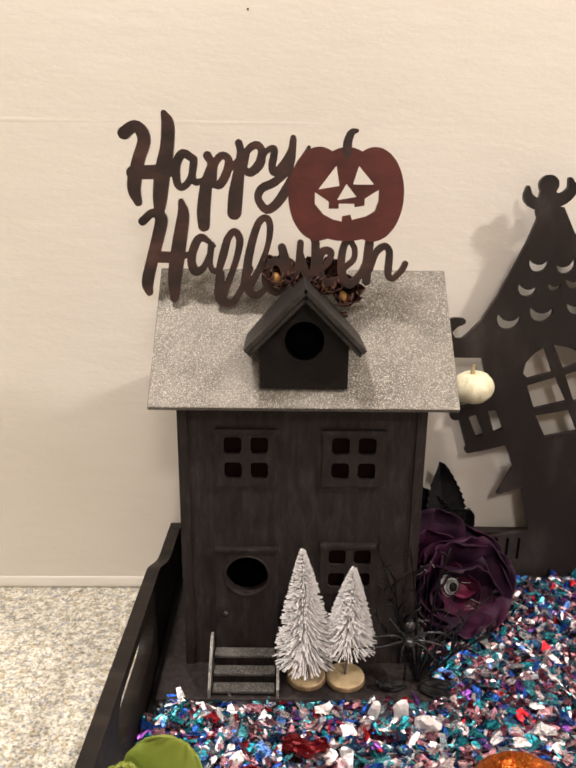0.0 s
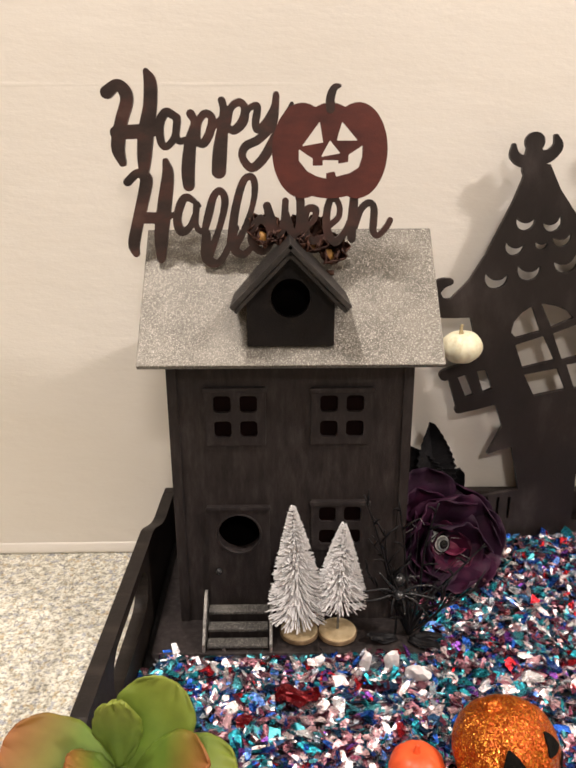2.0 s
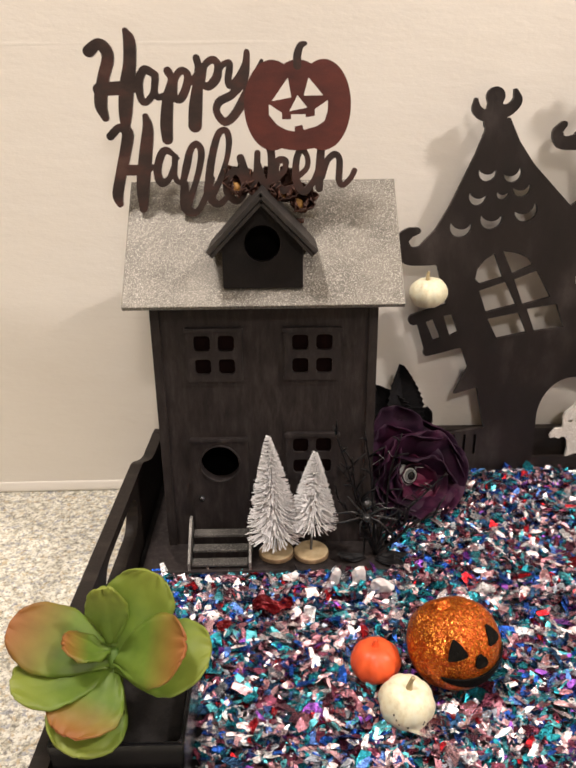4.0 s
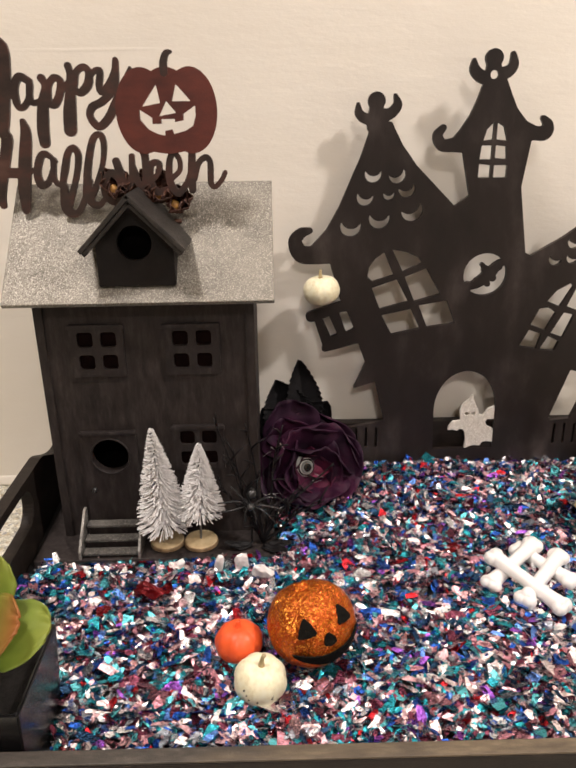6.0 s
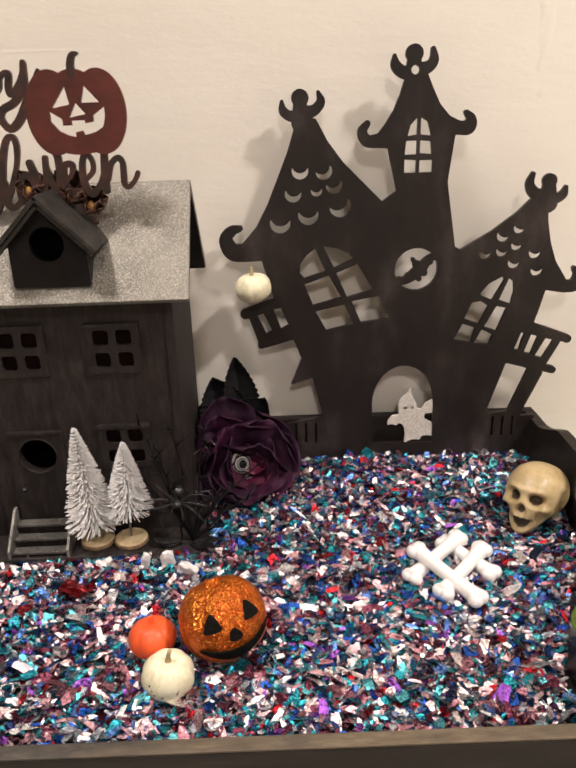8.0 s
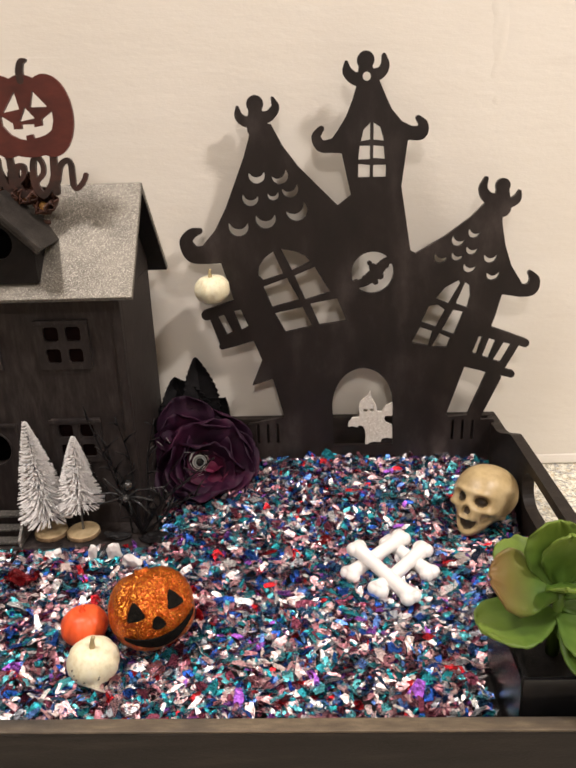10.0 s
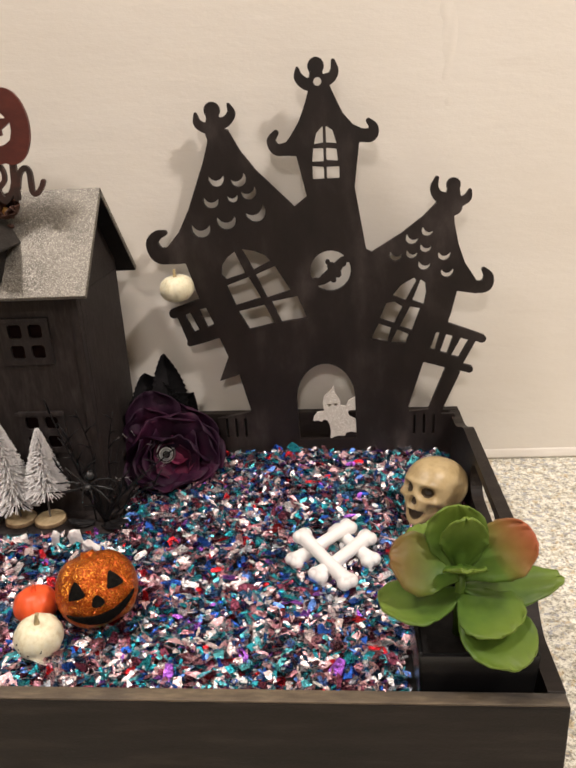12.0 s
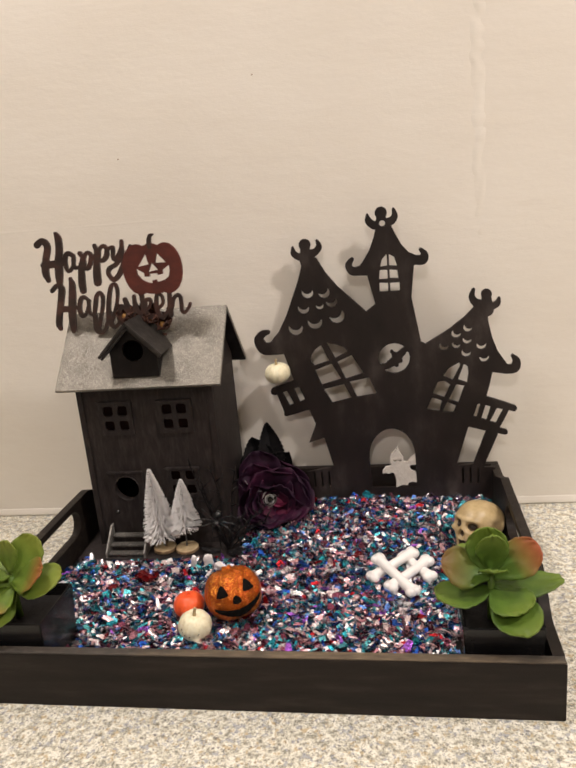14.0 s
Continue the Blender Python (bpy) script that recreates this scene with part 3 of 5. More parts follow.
def foil_flakes(count):
    rng = random.Random(5)
    verts, faces = [], []
    while count:
        x, y = rng.uniform(IX0, IX1), rng.uniform(IY0, IY1)
        if taken(x, y):
            continue
        count -= 1
        big = rng.random()
        L = 0.0019 + 0.0026 * rng.random() + (0.0034 * rng.random() if big > 0.70 else 0) + (0.0045 * rng.random() if big > 0.975 else 0)
        L *= 1.16
        W = L * rng.uniform(0.20, 0.56)
        m = Matrix.Translation((x, y, bed(x, y) + rng.uniform(-0.0018, 0.0022))) @ Euler((rng.gauss(0, 0.40), rng.gauss(0, 0.42), rng.gauss(0, 0.95))).to_matrix().to_4x4()
        fold = rng.uniform(-0.5, 0.5) * W
        ring = [(-L, -W * rng.uniform(0.3, 1), 0), (rng.uniform(-0.3, 0.5) * L, -W, fold), (L, -W * rng.uniform(0.0, 0.7), 0), (L * rng.uniform(0.6, 1), W * rng.uniform(0.3, 1), 0), (rng.uniform(-0.5, 0.3) * L, W, fold), (-L * rng.uniform(0.6, 1.0), W * rng.uniform(0.2, 0.9), 0)]
        k = len(verts)
        for p in ring:
            q = m @ Vector(p)
            verts.append((min(max(q.x, IX0 - 0.0008), IX1 + 0.0008), min(max(q.y, IY0 - 0.0008), IY1 + 0.004), q.z))
        faces += [(k, k + 1, k + 4, k + 5), (k + 1, k + 2, k + 3, k + 4)]
    return verts, faces


foil = thing("foil_shreds", ((TX0 + TX1) / 2, (TY0 + TY1) / 2, 0.006), "shredded metallic foil in teal, blue, rose and silver filling the tray", "foil shreds", kind="stuff")
part("filler_bed", foil_bed(), M_SOIL, foil, "dark matted filler", smooth=True)
fv, ff = foil_flakes(24000)
# the largest flakes in the open front stretch are pieces of their own
spans = [((Vector(fv[6 * k]) - Vector(fv[6 * k + 2])).length, k) for k in range(len(fv) // 6) if 0.02 < fv[6 * k][0] < 0.33 and fv[6 * k][1] < 0.36]
loose = {k for span, k in sorted(spans)[-300:]}
kept = [k for k in range(len(fv) // 6) if k not in loose]
fm = bpy.data.meshes.new("flakes")
fm.from_pydata([tuple(Vector(v) - foil.location) for k in kept for v in fv[6 * k:6 * k + 6]], [], [f for n in range(len(kept)) for f in ((6 * n, 6 * n + 1, 6 * n + 4, 6 * n + 5), (6 * n + 1, 6 * n + 2, 6 * n + 3, 6 * n + 4))])
fm.materials.append(M_FOIL)
flakes = new("flakes", fm)
flakes.parent = foil
tagged(flakes, "loose glittering foil flakes", kind="stuff")
for k in sorted(loose):
    heart = sum((Vector(v) for v in fv[6 * k:6 * k + 6]), Vector()) / 6
    lm = bpy.data.meshes.new("flake")
    top = [Vector(v) - heart for v in fv[6 * k:6 * k + 6]]
    lm.from_pydata([tuple(p) for p in top] + [tuple(p - Vector((0, 0, 0.00015))) for p in top], [],
                   [(0, 1, 4, 5), (1, 2, 3, 4), (11, 10, 7, 6), (10, 9, 8, 7)] + [(a, a + 6, (a + 1) % 6 + 6, (a + 1) % 6) for a in range(6)])
    lm.materials.append(M_FLAKE)
    one = new("flake", lm)
    one.parent = foil
    one.location = heart - foil.location

# ---- the birdhouse ----
HX0, HX1, HY0, HY1, HZ0, HZ1 = -0.0495, 0.104, 0.4455, 0.5515, 0.018, 0.222
house = thing("birdhouse", (0.027, 0.49, 0.006), "charcoal wooden birdhouse with a silver glitter roof standing in the tray", "birdhouse")
part("plinth", box(-0.065, 0.115, 0.411, 0.552, 0.0062, HZ0, 0.001), M_HOUSE, house, "flat dark wooden base board")


def house_front():
    """The front board with sunk window panes and a round door hole."""
    cell = 0.6
    X, Z = grid_of(HX0 * 1000 - 3, HX1 * 1000 + 3, HZ0 * 1000 - 3, 213, cell)
    F = np.maximum(np.maximum(HX0 * 1000 - X, X - HX1 * 1000), np.maximum(HZ0 * 1000 - Z, Z - 208))
    for wx, wz, w, h in WINDOWS:
        F = np.maximum(F, -np.maximum(np.abs(X - wx) - 15.5, np.abs(Z - wz) - 15.5))
    F = np.maximum(F, -d_disc(X, Z, -7.3, 88, 14.3))
    return sawn(F, HX0 * 1000 - 3, HZ0 * 1000 - 3, cell, HY0, 0.006)


WINDOWS = [(-7.3, 171.5, 38, 39), (59.6, 171.5, 39, 38), (59.6, 93.5, 38, 37)]
part("front_wall", house_front(), M_HOUSE, house)
part("side_wall", box(HX0, HX0 + 0.006, HY0 + 0.0065, HY1, HZ0, 0.206), M_HOUSE, house)
part("side_wall", box(HX1 - 0.006, HX1, HY0 + 0.0065, HY1, HZ0, 0.206), M_HOUSE, house)
part("back_wall", box(HX0 + 0.0065, HX1 - 0.0065, HY1 - 0.006, HY1, HZ0, 0.206), M_HOUSE, house)
for wx, wz, w, h in WINDOWS:
    part("window_backing", box((wx - 15) / 1000, (wx + 15) / 1000, HY0 + 0.0012, HY0 + 0.0060, (wz - 15) / 1000, (wz + 15) / 1000, 0), M_BACKING, house, "dark red-brown board behind the window")
# added board: paints the dark interior behind the door hole
part("inner_shade_board", box(HX0 + 0.0065, HX1 - 0.0065, HY0 + 0.03, HY0 + 0.033, HZ0, 0.205, 0), M_HOLESHADE, house, "near-black board that paints the shade inside the hole")
for side in (HX0 + 0.0032, HX1 - 0.0032):
    part("corner_strip", box(side - 0.0032, side + 0.0032, HY0 - 0.0016, HY0 - 0.0001, HZ0, 0.205, 0.0004), M_HOUSE, house)
RIDGE_Y, RIDGE_Z, EAVE_Y, EAVE_Z, RX0, RX1 = 0.4935, 0.2815, 0.4255, 0.2105, -0.0635, 0.1185


def gable(x):
    cell = 0.8
    Yg, Zg = grid_of(432, 556, 202, 284, cell)
    rise = (RIDGE_Z - EAVE_Z) / (RIDGE_Y - EAVE_Y)
    top = RIDGE_Z * 1000 - 4 - np.abs(Yg - RIDGE_Y * 1000) * rise
    F = np.maximum(np.maximum(Zg - top, 206.3 - Zg), np.maximum(HY0 * 1000 - Yg, Yg - HY1 * 1000))
    bm = sawn(F, 432, 202, cell, 0.0, 0.006)
    bmesh.ops.rotate(bm, verts=bm.verts[:], cent=(0, 0, 0), matrix=Matrix.Rotation(radians(90), 3, "Z"))
    bmesh.ops.translate(bm, verts=bm.verts[:], vec=(x + 0.006, 0, 0))
    return bm


part("gable", gable(HX0), M_HOUSE, house)
part("gable", gable(HX1 - 0.006), M_HOUSE, house)


def roof_board(front):
    dy, dz = (RIDGE_Y - EAVE_Y), (RIDGE_Z - EAVE_Z)
    long = math.hypot(dy, dz)
    bm = box(RX0, RX1, 0 if front else -0.0085, long, -0.0042, 0, 0.0007)
    a = math.atan2(dz, dy)
    bmesh.ops.rotate(bm, verts=bm.verts[:], cent=(0, 0, 0), matrix=Matrix.Rotation(a, 3, "X"))
    bmesh.ops.translate(bm, verts=bm.verts[:], vec=(0, EAVE_Y, EAVE_Z))
    if not front:
        bmesh.ops.scale(bm, verts=bm.verts[:], vec=(1, -1, 1))
        bmesh.ops.translate(bm, verts=bm.verts[:], vec=(0, 2 * RIDGE_Y + 0.0004, 0))
        bmesh.ops.reverse_faces(bm, faces=bm.faces[:])
    return bm


part("roof_board", roof_board(True), M_ROOF, house, "silver glitter roof slope")
part("roof_board", roof_board(False), M_ROOF, house, "silver glitter roof slope")


def roof_lining(front):
    """A thin dark sheet along the underside of a roof slope."""
    dy, dz = (RIDGE_Y - EAVE_Y), (RIDGE_Z - EAVE_Z)
    bm = box(RX0 + 0.0006, RX1 - 0.0006, 0.0006 if front else -0.0080, math.hypot(dy, dz) - 0.0055, -0.0052, -0.0043, 0)
    bmesh.ops.rotate(bm, verts=bm.verts[:], cent=(0, 0, 0), matrix=Matrix.Rotation(math.atan2(dz, dy), 3, "X"))
    bmesh.ops.translate(bm, verts=bm.verts[:], vec=(0, EAVE_Y, EAVE_Z))
    if not front:
        bmesh.ops.scale(bm, verts=bm.verts[:], vec=(1, -1, 1))
        bmesh.ops.translate(bm, verts=bm.verts[:], vec=(0, 2 * RIDGE_Y + 0.0004, 0))
        bmesh.ops.reverse_faces(bm, faces=bm.faces[:])
    return bm


part("roof_lining", roof_lining(False), M_DARKFACE, house, "thin dark sheet along the underside of the roof")


def window_plate(wx, wz, w, h):
    cell = 0.5
    X, Z = grid_of(wx - w / 2 - 3, wx + w / 2 + 3, wz - h / 2 - 3, wz + h / 2 + 3, cell)
    F = np.maximum(np.abs(X - wx) - w / 2, np.abs(Z - wz) - h / 2)
    for sx in (-1, 1):
        for sz in (-1, 1):
            F = np.maximum(F, -(np.hypot(np.maximum(np.abs(X - wx - sx * 8.2) - 3.0, 0), np.maximum(np.abs(Z - wz - sz * 8.4) - 3.0, 0)) - 2.5))
    return sawn(F, wx - w / 2 - 3, wz - h / 2 - 3, cell, HY0 - 0.0026, 0.0025)


for wx, wz, w, h in WINDOWS:
    frame_ob = part("window", window_plate(wx, wz, w, h), M_TRIM, house, "raised square window frame with four openings")
    part("window_head", box((wx - w / 2 - 1) / 1000, (wx + w / 2 + 1) / 1000, HY0 - 0.0042, HY0 - 0.0027, (wz + h / 2 - 3) / 1000, (wz + h / 2) / 1000, 0.0004), M_TRIM, frame_ob)


def door_plate():
    cell = 0.5
    X, Z = grid_of(-32, 18, 26, 114, cell)
    F = np.maximum(np.abs(X + 7.3) - 20.5, np.abs(Z - 69.5) - 39)
    F = np.maximum(F, -d_disc(X, Z, -7.3, 88, 14.3))
    return sawn(F, -32, 26, cell, HY0 - 0.0026, 0.0025)


door = part("door", door_plate(), M_HOUSE, house, "dark door panel with a round bird hole")
part("door_head", box(-0.0285, 0.0140, HY0 - 0.0042, HY0 - 0.0027, 0.1060, 0.1085, 0.0004), M_TRIM, door)
part("door_knob", ball((-0.0215, HY0 - 0.0045, 0.0605), (0.0024, 0.0026, 0.0024), 2), M_SPIDER, door, "small dark knob", smooth=True)


def ring(cx, cy, cz, r, w):
    bm = bmesh.new()
    n, rings = 32, []
    for k in range(n):
        a = 2 * math.pi * k / n
        rings.append([bm.verts.new((cx + (r + w * math.cos(b)) * math.cos(a), cy + w * math.sin(b), cz + (r + w * math.cos(b)) * math.sin(a))) for b in (2 * math.pi * j / 8 for j in range(8))])
    for a, b in zip(rings, rings[1:] + rings[:1]):
        for j in range(8):
            bm.faces.new((a[j], a[(j + 1) % 8], b[(j + 1) % 8], b[j]))
    return bm


part("hole_rim", ring(-0.0073, HY0 - 0.0026, 0.088, 0.0145, 0.0008), M_TRIM, door, smooth=True)

# dormer on the front slope
DX, DY, DW, DZ0 = 0.0275, 0.4320, 0.0255, 0.2205


def dormer_front():
    cell = 0.5
    X, Z = grid_of(-3, 60, 214, 284, cell)
    F = np.maximum(np.abs(X - DX * 1000) - DW * 1000, DZ0 * 1000 - Z)
    F = np.maximum(F, Z - (276 - 1.02 * np.abs(X - DX * 1000)))
    F = np.maximum(F, -d_disc(X, Z, DX * 1000, 249, 11.4))
    return sawn(F, -3, 214, cell, DY, 0.0045)


dormer = part("dormer", dormer_front(), M_DARKFACE, house, "small dark dormer with a round hole")
# added board: its black gives the dormer hole its shade
part("dormer_shade_board", box(DX - 0.013, DX + 0.013, DY + 0.0125, DY + 0.014, 0.236, 0.263, 0), M_HOLESHADE, dormer)
for s in (-1, 1):
    part("dormer_cheek", box(DX + s * (DW - 0.002) - 0.002, DX + s * (DW - 0.002) + 0.002, DY + 0.0047, DY + 0.030, DZ0 + 0.002, 0.2475, 0.0004), M_DARKFACE, dormer)

    def slope(y0, y1, thick, lift, run, shrink=0.0):
        a = radians(45.5)
        bm = box(0, run - shrink, y0, y1, -thick, 0, 0.0005)
        bmesh.ops.rotate(bm, verts=bm.verts[:], cent=(0, 0, 0), matrix=Matrix.Rotation(a, 3, "Y"))
        if s < 0:
            bmesh.ops.scale(bm, verts=bm.verts[:], vec=(-1, 1, 1))
            bmesh.ops.reverse_faces(bm, faces=bm.faces[:])
        bmesh.ops.translate(bm, verts=bm.verts[:], vec=(DX + s * 0.0001, 0, 0.2815 + lift))
        return bm
    part("dormer_roof", slope(0.4205, 0.484, 0.0030, 0.0, 0.0495), M_DORMER, dormer, "grey-black dormer roof slope")
    part("verge_strip", slope(0.4225, 0.4265, 0.0025, -0.0047, 0.0465), M_DORMER, dormer)

# steps with two side rails
for k, (y0, z1) in enumerate(((0.4135, 0.0220), (0.4225, 0.0280), (0.4315, 0.0350))):
    part("tread", box(-0.0285, 0.0115, y0, y0 + 0.0082, z1 - 0.0022, z1, 0.0005), M_TREAD, house, "worn pale grey step")
    part("riser", box(-0.0283, 0.0113, y0 + 0.0030, y0 + 0.0046, HZ0 + 0.0002, z1 - 0.0023, 0.0003), M_HOUSE, house, "dark riser below the step")
for x in (-0.0305, 0.0135):
    bm = bmesh.new()
    prof = [(0.4120, HZ0), (0.4120, 0.0240), (0.4370, 0.0455), (0.4415, 0.0455), (0.4410, HZ0)]
    a = [bm.verts.new((x - 0.0009, y, z)) for y, z in prof]
    b = [bm.verts.new((x + 0.0009, y, z)) for y, z in prof]
    bm.faces.new(a[::-1])
    bm.faces.new(b)
    for i in range(5):
        j = (i + 1) % 5
        bm.faces.new((a[i], a[j], b[j], b[i]))
    bmesh.ops.recalc_face_normals(bm, faces=bm.faces[:])
    part("step_rail", bm, M_STEP, house, "slanting grey side rail")


# ---- the lettered sign on the roof ----
LETTERS = {}
LETTERS['H'] = [[(-106, 112, 3.6), (-100, 116, 3.1), (-96, 113, 3.6), (-95, 107, 3.6), (-99, 96, 3.6), (-102, 82, 3.9), (-100, 73, 2.2)], [(-83, 123, 1.7), (-81, 117, 3.6), (-82, 104, 3.9), (-85, 91, 4.5), (-87, 77, 4.2), (-88, 66, 2.5)], [(-102, 90, 3.9), (-83, 91, 3.9), (-78, 93, 1.4)]]
LETTERS['a'] = [[(-67, 98, 2.2), (-73, 101, 2.5), (-77, 95, 2.5), (-77, 85, 2.2), (-74, 82, 2), (-69, 87, 2), (-67, 95, 2)], [(-67, 96, 2.2), (-68, 88, 2), (-66, 85, 2), (-62, 86, 1.7)]]
LETTERS['p'] = [[(-59, 100, 2.5), (-57, 95, 2.2), (-60, 84, 3.4), (-62, 69, 3.9), (-62, 60, 3.4)], [(-56, 86, 2), (-55, 95, 2), (-51, 100, 2.2), (-47, 98, 2.2), (-48, 91, 2.5), (-52, 84, 2.5), (-56, 84, 2)]]
LETTERS['p2'] = [[(-41, 107, 2.2), (-40, 102, 2.2), (-41, 92, 3.1), (-43, 79, 4.2), (-44, 68, 4.2)], [(-38, 95, 2), (-36, 103, 2), (-31, 106, 2.2), (-28, 103, 2.2), (-29, 96, 2.8), (-34, 91, 2.5), (-38, 92, 2)], [(-47, 92, 1.7), (-41, 98, 1.7)]]
LETTERS['y'] = [[(-29, 98, 1.7), (-25, 103, 1.7), (-21, 104, 2), (-21, 100, 2.2), (-22, 95, 2.2), (-21, 91, 2), (-16, 95, 2.2), (-11, 103, 2.2), (-10, 110, 1.7)], [(-10, 109, 2), (-12, 95, 2.5), (-20, 86, 2.5), (-28, 82, 2.5), (-30, 76, 2.2), (-25, 70, 2.5), (-18, 75, 2.8), (-10, 88, 2.8), (-1, 105, 1.1)]]
LETTERS['H2'] = [[(-98, 62, 2.5), (-92, 67, 2.5), (-87, 64, 3.6), (-89, 54, 3.6), (-94, 37, 3.4), (-97, 25, 3.4), (-96, 19, 2)], [(-75, 74, 1.7), (-74, 66, 3.4), (-77, 49, 4.2), (-80, 31, 4.2), (-81, 16, 2.5)], [(-92, 41, 3.4), (-79, 41, 3.1), (-72, 43, 1.4)]]
LETTERS['a2'] = [[(-56, 48, 0.8), (-63, 53, 2.2), (-67, 50, 2.5), (-70, 40, 2.5), (-68, 33, 2.8), (-63, 35, 2), (-59, 43, 1.7)], [(-58, 49, 2), (-59, 37, 1.7), (-56, 33, 1.7), (-53, 35, 1.7)]]
LETTERS['l'] = [[(-54, 33, 2), (-51, 43, 2.5), (-48, 53, 2.2), (-44, 57, 2), (-41, 52, 2.2), (-43, 41, 2), (-48, 27, 2), (-52, 19, 3.1)], [(-53, 32, 2.5), (-53, 17, 3.4), (-46, 14, 2.2), (-40, 23, 2), (-35, 35, 2)]]
LETTERS['l2'] = [[(-38, 27, 2.8), (-35, 46, 2.5), (-30, 62, 2.2), (-25, 65, 2), (-23, 59, 2), (-25, 47, 1.7), (-31, 32, 2), (-36, 23, 2.8), (-31, 19, 2.2), (-25, 24, 1.7)]]
LETTERS['o'] = [[(-20, 41, 2), (-25, 35, 2.5), (-25, 26, 2.5), (-19, 21, 2.2), (-14, 28, 2.5), (-15, 36, 2.2), (-20, 41, 2)]]
LETTERS['w'] = [[(-16, 48, 2.5), (-13, 38, 2.8), (-9, 32, 2.5), (-6, 38, 2.2), (-5, 51, 2)], [(-5, 44, 2.2), (-1, 32, 2.5), (3, 35, 2.2), (4, 50, 2.5), (3, 53, 2.2)]]
LETTERS['e'] = [[(7, 35, 1.7), (12, 40, 1.7), (13, 46, 2.2), (8, 46, 2.2), (6, 37, 2.8), (10, 28, 2.5), (19, 30, 1.7)]]
LETTERS['e2'] = [[(22, 37, 1.7), (27, 42, 1.7), (27, 49, 1.7), (23, 53, 2), (20, 46, 2.2), (20, 34, 2.5), (25, 27, 2.5), (31, 33, 2), (35, 41, 2.2)]]
LETTERS['n'] = [[(36, 53, 2.5), (35, 38, 2.8), (35, 29, 2.5)], [(37, 36, 1.7), (40, 46, 2), (45, 50, 2), (48, 47, 2), (48, 39, 2.2), (48, 33, 2), (51, 31, 1.7), (56, 36, 1.7), (58, 40, 1.7)]]
STALK = [(21, 102, 2.5), (21, 108, 2.5), (23, 113, 2), (26, 114, 1.1)]
EYE_A = [(15, 95), (5, 82), (17, 84)]
EYE_B = [(28, 95), (25, 85), (37, 85)]
NOSE = [(21, 85), (16, 76), (27, 78)]
MOUTH = [(3, 80), (11, 75), (11, 71), (17, 71), (17, 74), (26, 74), (26, 72), (32, 73), (32, 77), (40, 82), (40, 76), (38, 70), (33, 67), (25, 65), (24, 68), (19, 67), (19, 64), (14, 65), (8, 68), (3, 74)]
LOBES = [(5, 79), (37, 80), (21, 79)]

SIGN_AT, SIGN_Y = (0.030, 0.250), 0.4640
sign = thing("greeting_sign", (0.03, SIGN_Y, 0.2525), "dark wooden cut-out greeting sign with a smiling pumpkin on the roof", "sign")


def askew(bm):
    """The sign's far end stands a little deeper on the roof than its near end."""
    for v in bm.verts:
        deep = -0.085 * (v.co.x - 0.03)
        v.co.x = 0.03 + (v.co.x - 0.03) * (1 + deep / 0.42)
        v.co.y += deep
    return bm


def lettering(names):
    cell = 0.42
    X, Z = grid_of(-125, 75, -30, 140, cell)
    F = np.full(X.shape, 1e9)
    for n in names:
        for s in LETTERS[n]:
            F = np.minimum(F, d_capsule(X, Z, s))
    return askew(sawn(F, -125, -30, cell, SIGN_Y, 0.0030, at=SIGN_AT))


part("word_happy", lettering(["H", "a", "p", "p2", "y"]), M_LETTER, sign, "script word Happy in dark wood")
lower = lettering(["H2", "a2", "l", "l2", "o", "w", "e", "e2", "n"])
bmesh.ops.translate(lower, verts=lower.verts[:], vec=(0, 0.0003, 0))
part("word_halloween", lower, M_LETTER, sign, "script word Halloween in dark wood")


def sign_pumpkin():
    cell = 0.42
    X, Z = grid_of(-16, 76, 10, 130, cell)
    F = np.full(X.shape, 1e9)
    for cx, rx in ((LOBES[0][0], 17.6), (LOBES[1][0], 17.6), (LOBES[2][0], 20.0)):
        F = np.minimum(F, (np.sqrt(((X - cx) / rx) ** 2 + ((Z - LOBES[0][1]) / 26.4) ** 2) - 1) * 17)
    F = np.minimum(F, (np.sqrt(((X - 21) / 31.0) ** 2 + ((Z - 77) / 24.4) ** 2) - 1) * 24)
    for hole in (EYE_A, EYE_B, NOSE, MOUTH):
        F = np.maximum(F, -d_polygon(X, Z, hole, 0.15))
    return askew(sawn(F, -16, 10, cell, SIGN_Y - 0.0006, 0.0030, at=SIGN_AT))


X, Z = grid_of(5, 40, 90, 130, 0.42)
part("pumpkin_stalk", askew(sawn(d_capsule(X, Z, STALK), 5, 90, 0.42, SIGN_Y - 0.0009, 0.0030, at=SIGN_AT)), M_LETTER, sign, "dark curved stalk")
part("pumpkin_panel", sign_pumpkin(), M_SIGNPUMP, sign, "oxblood pumpkin with a carved smile")


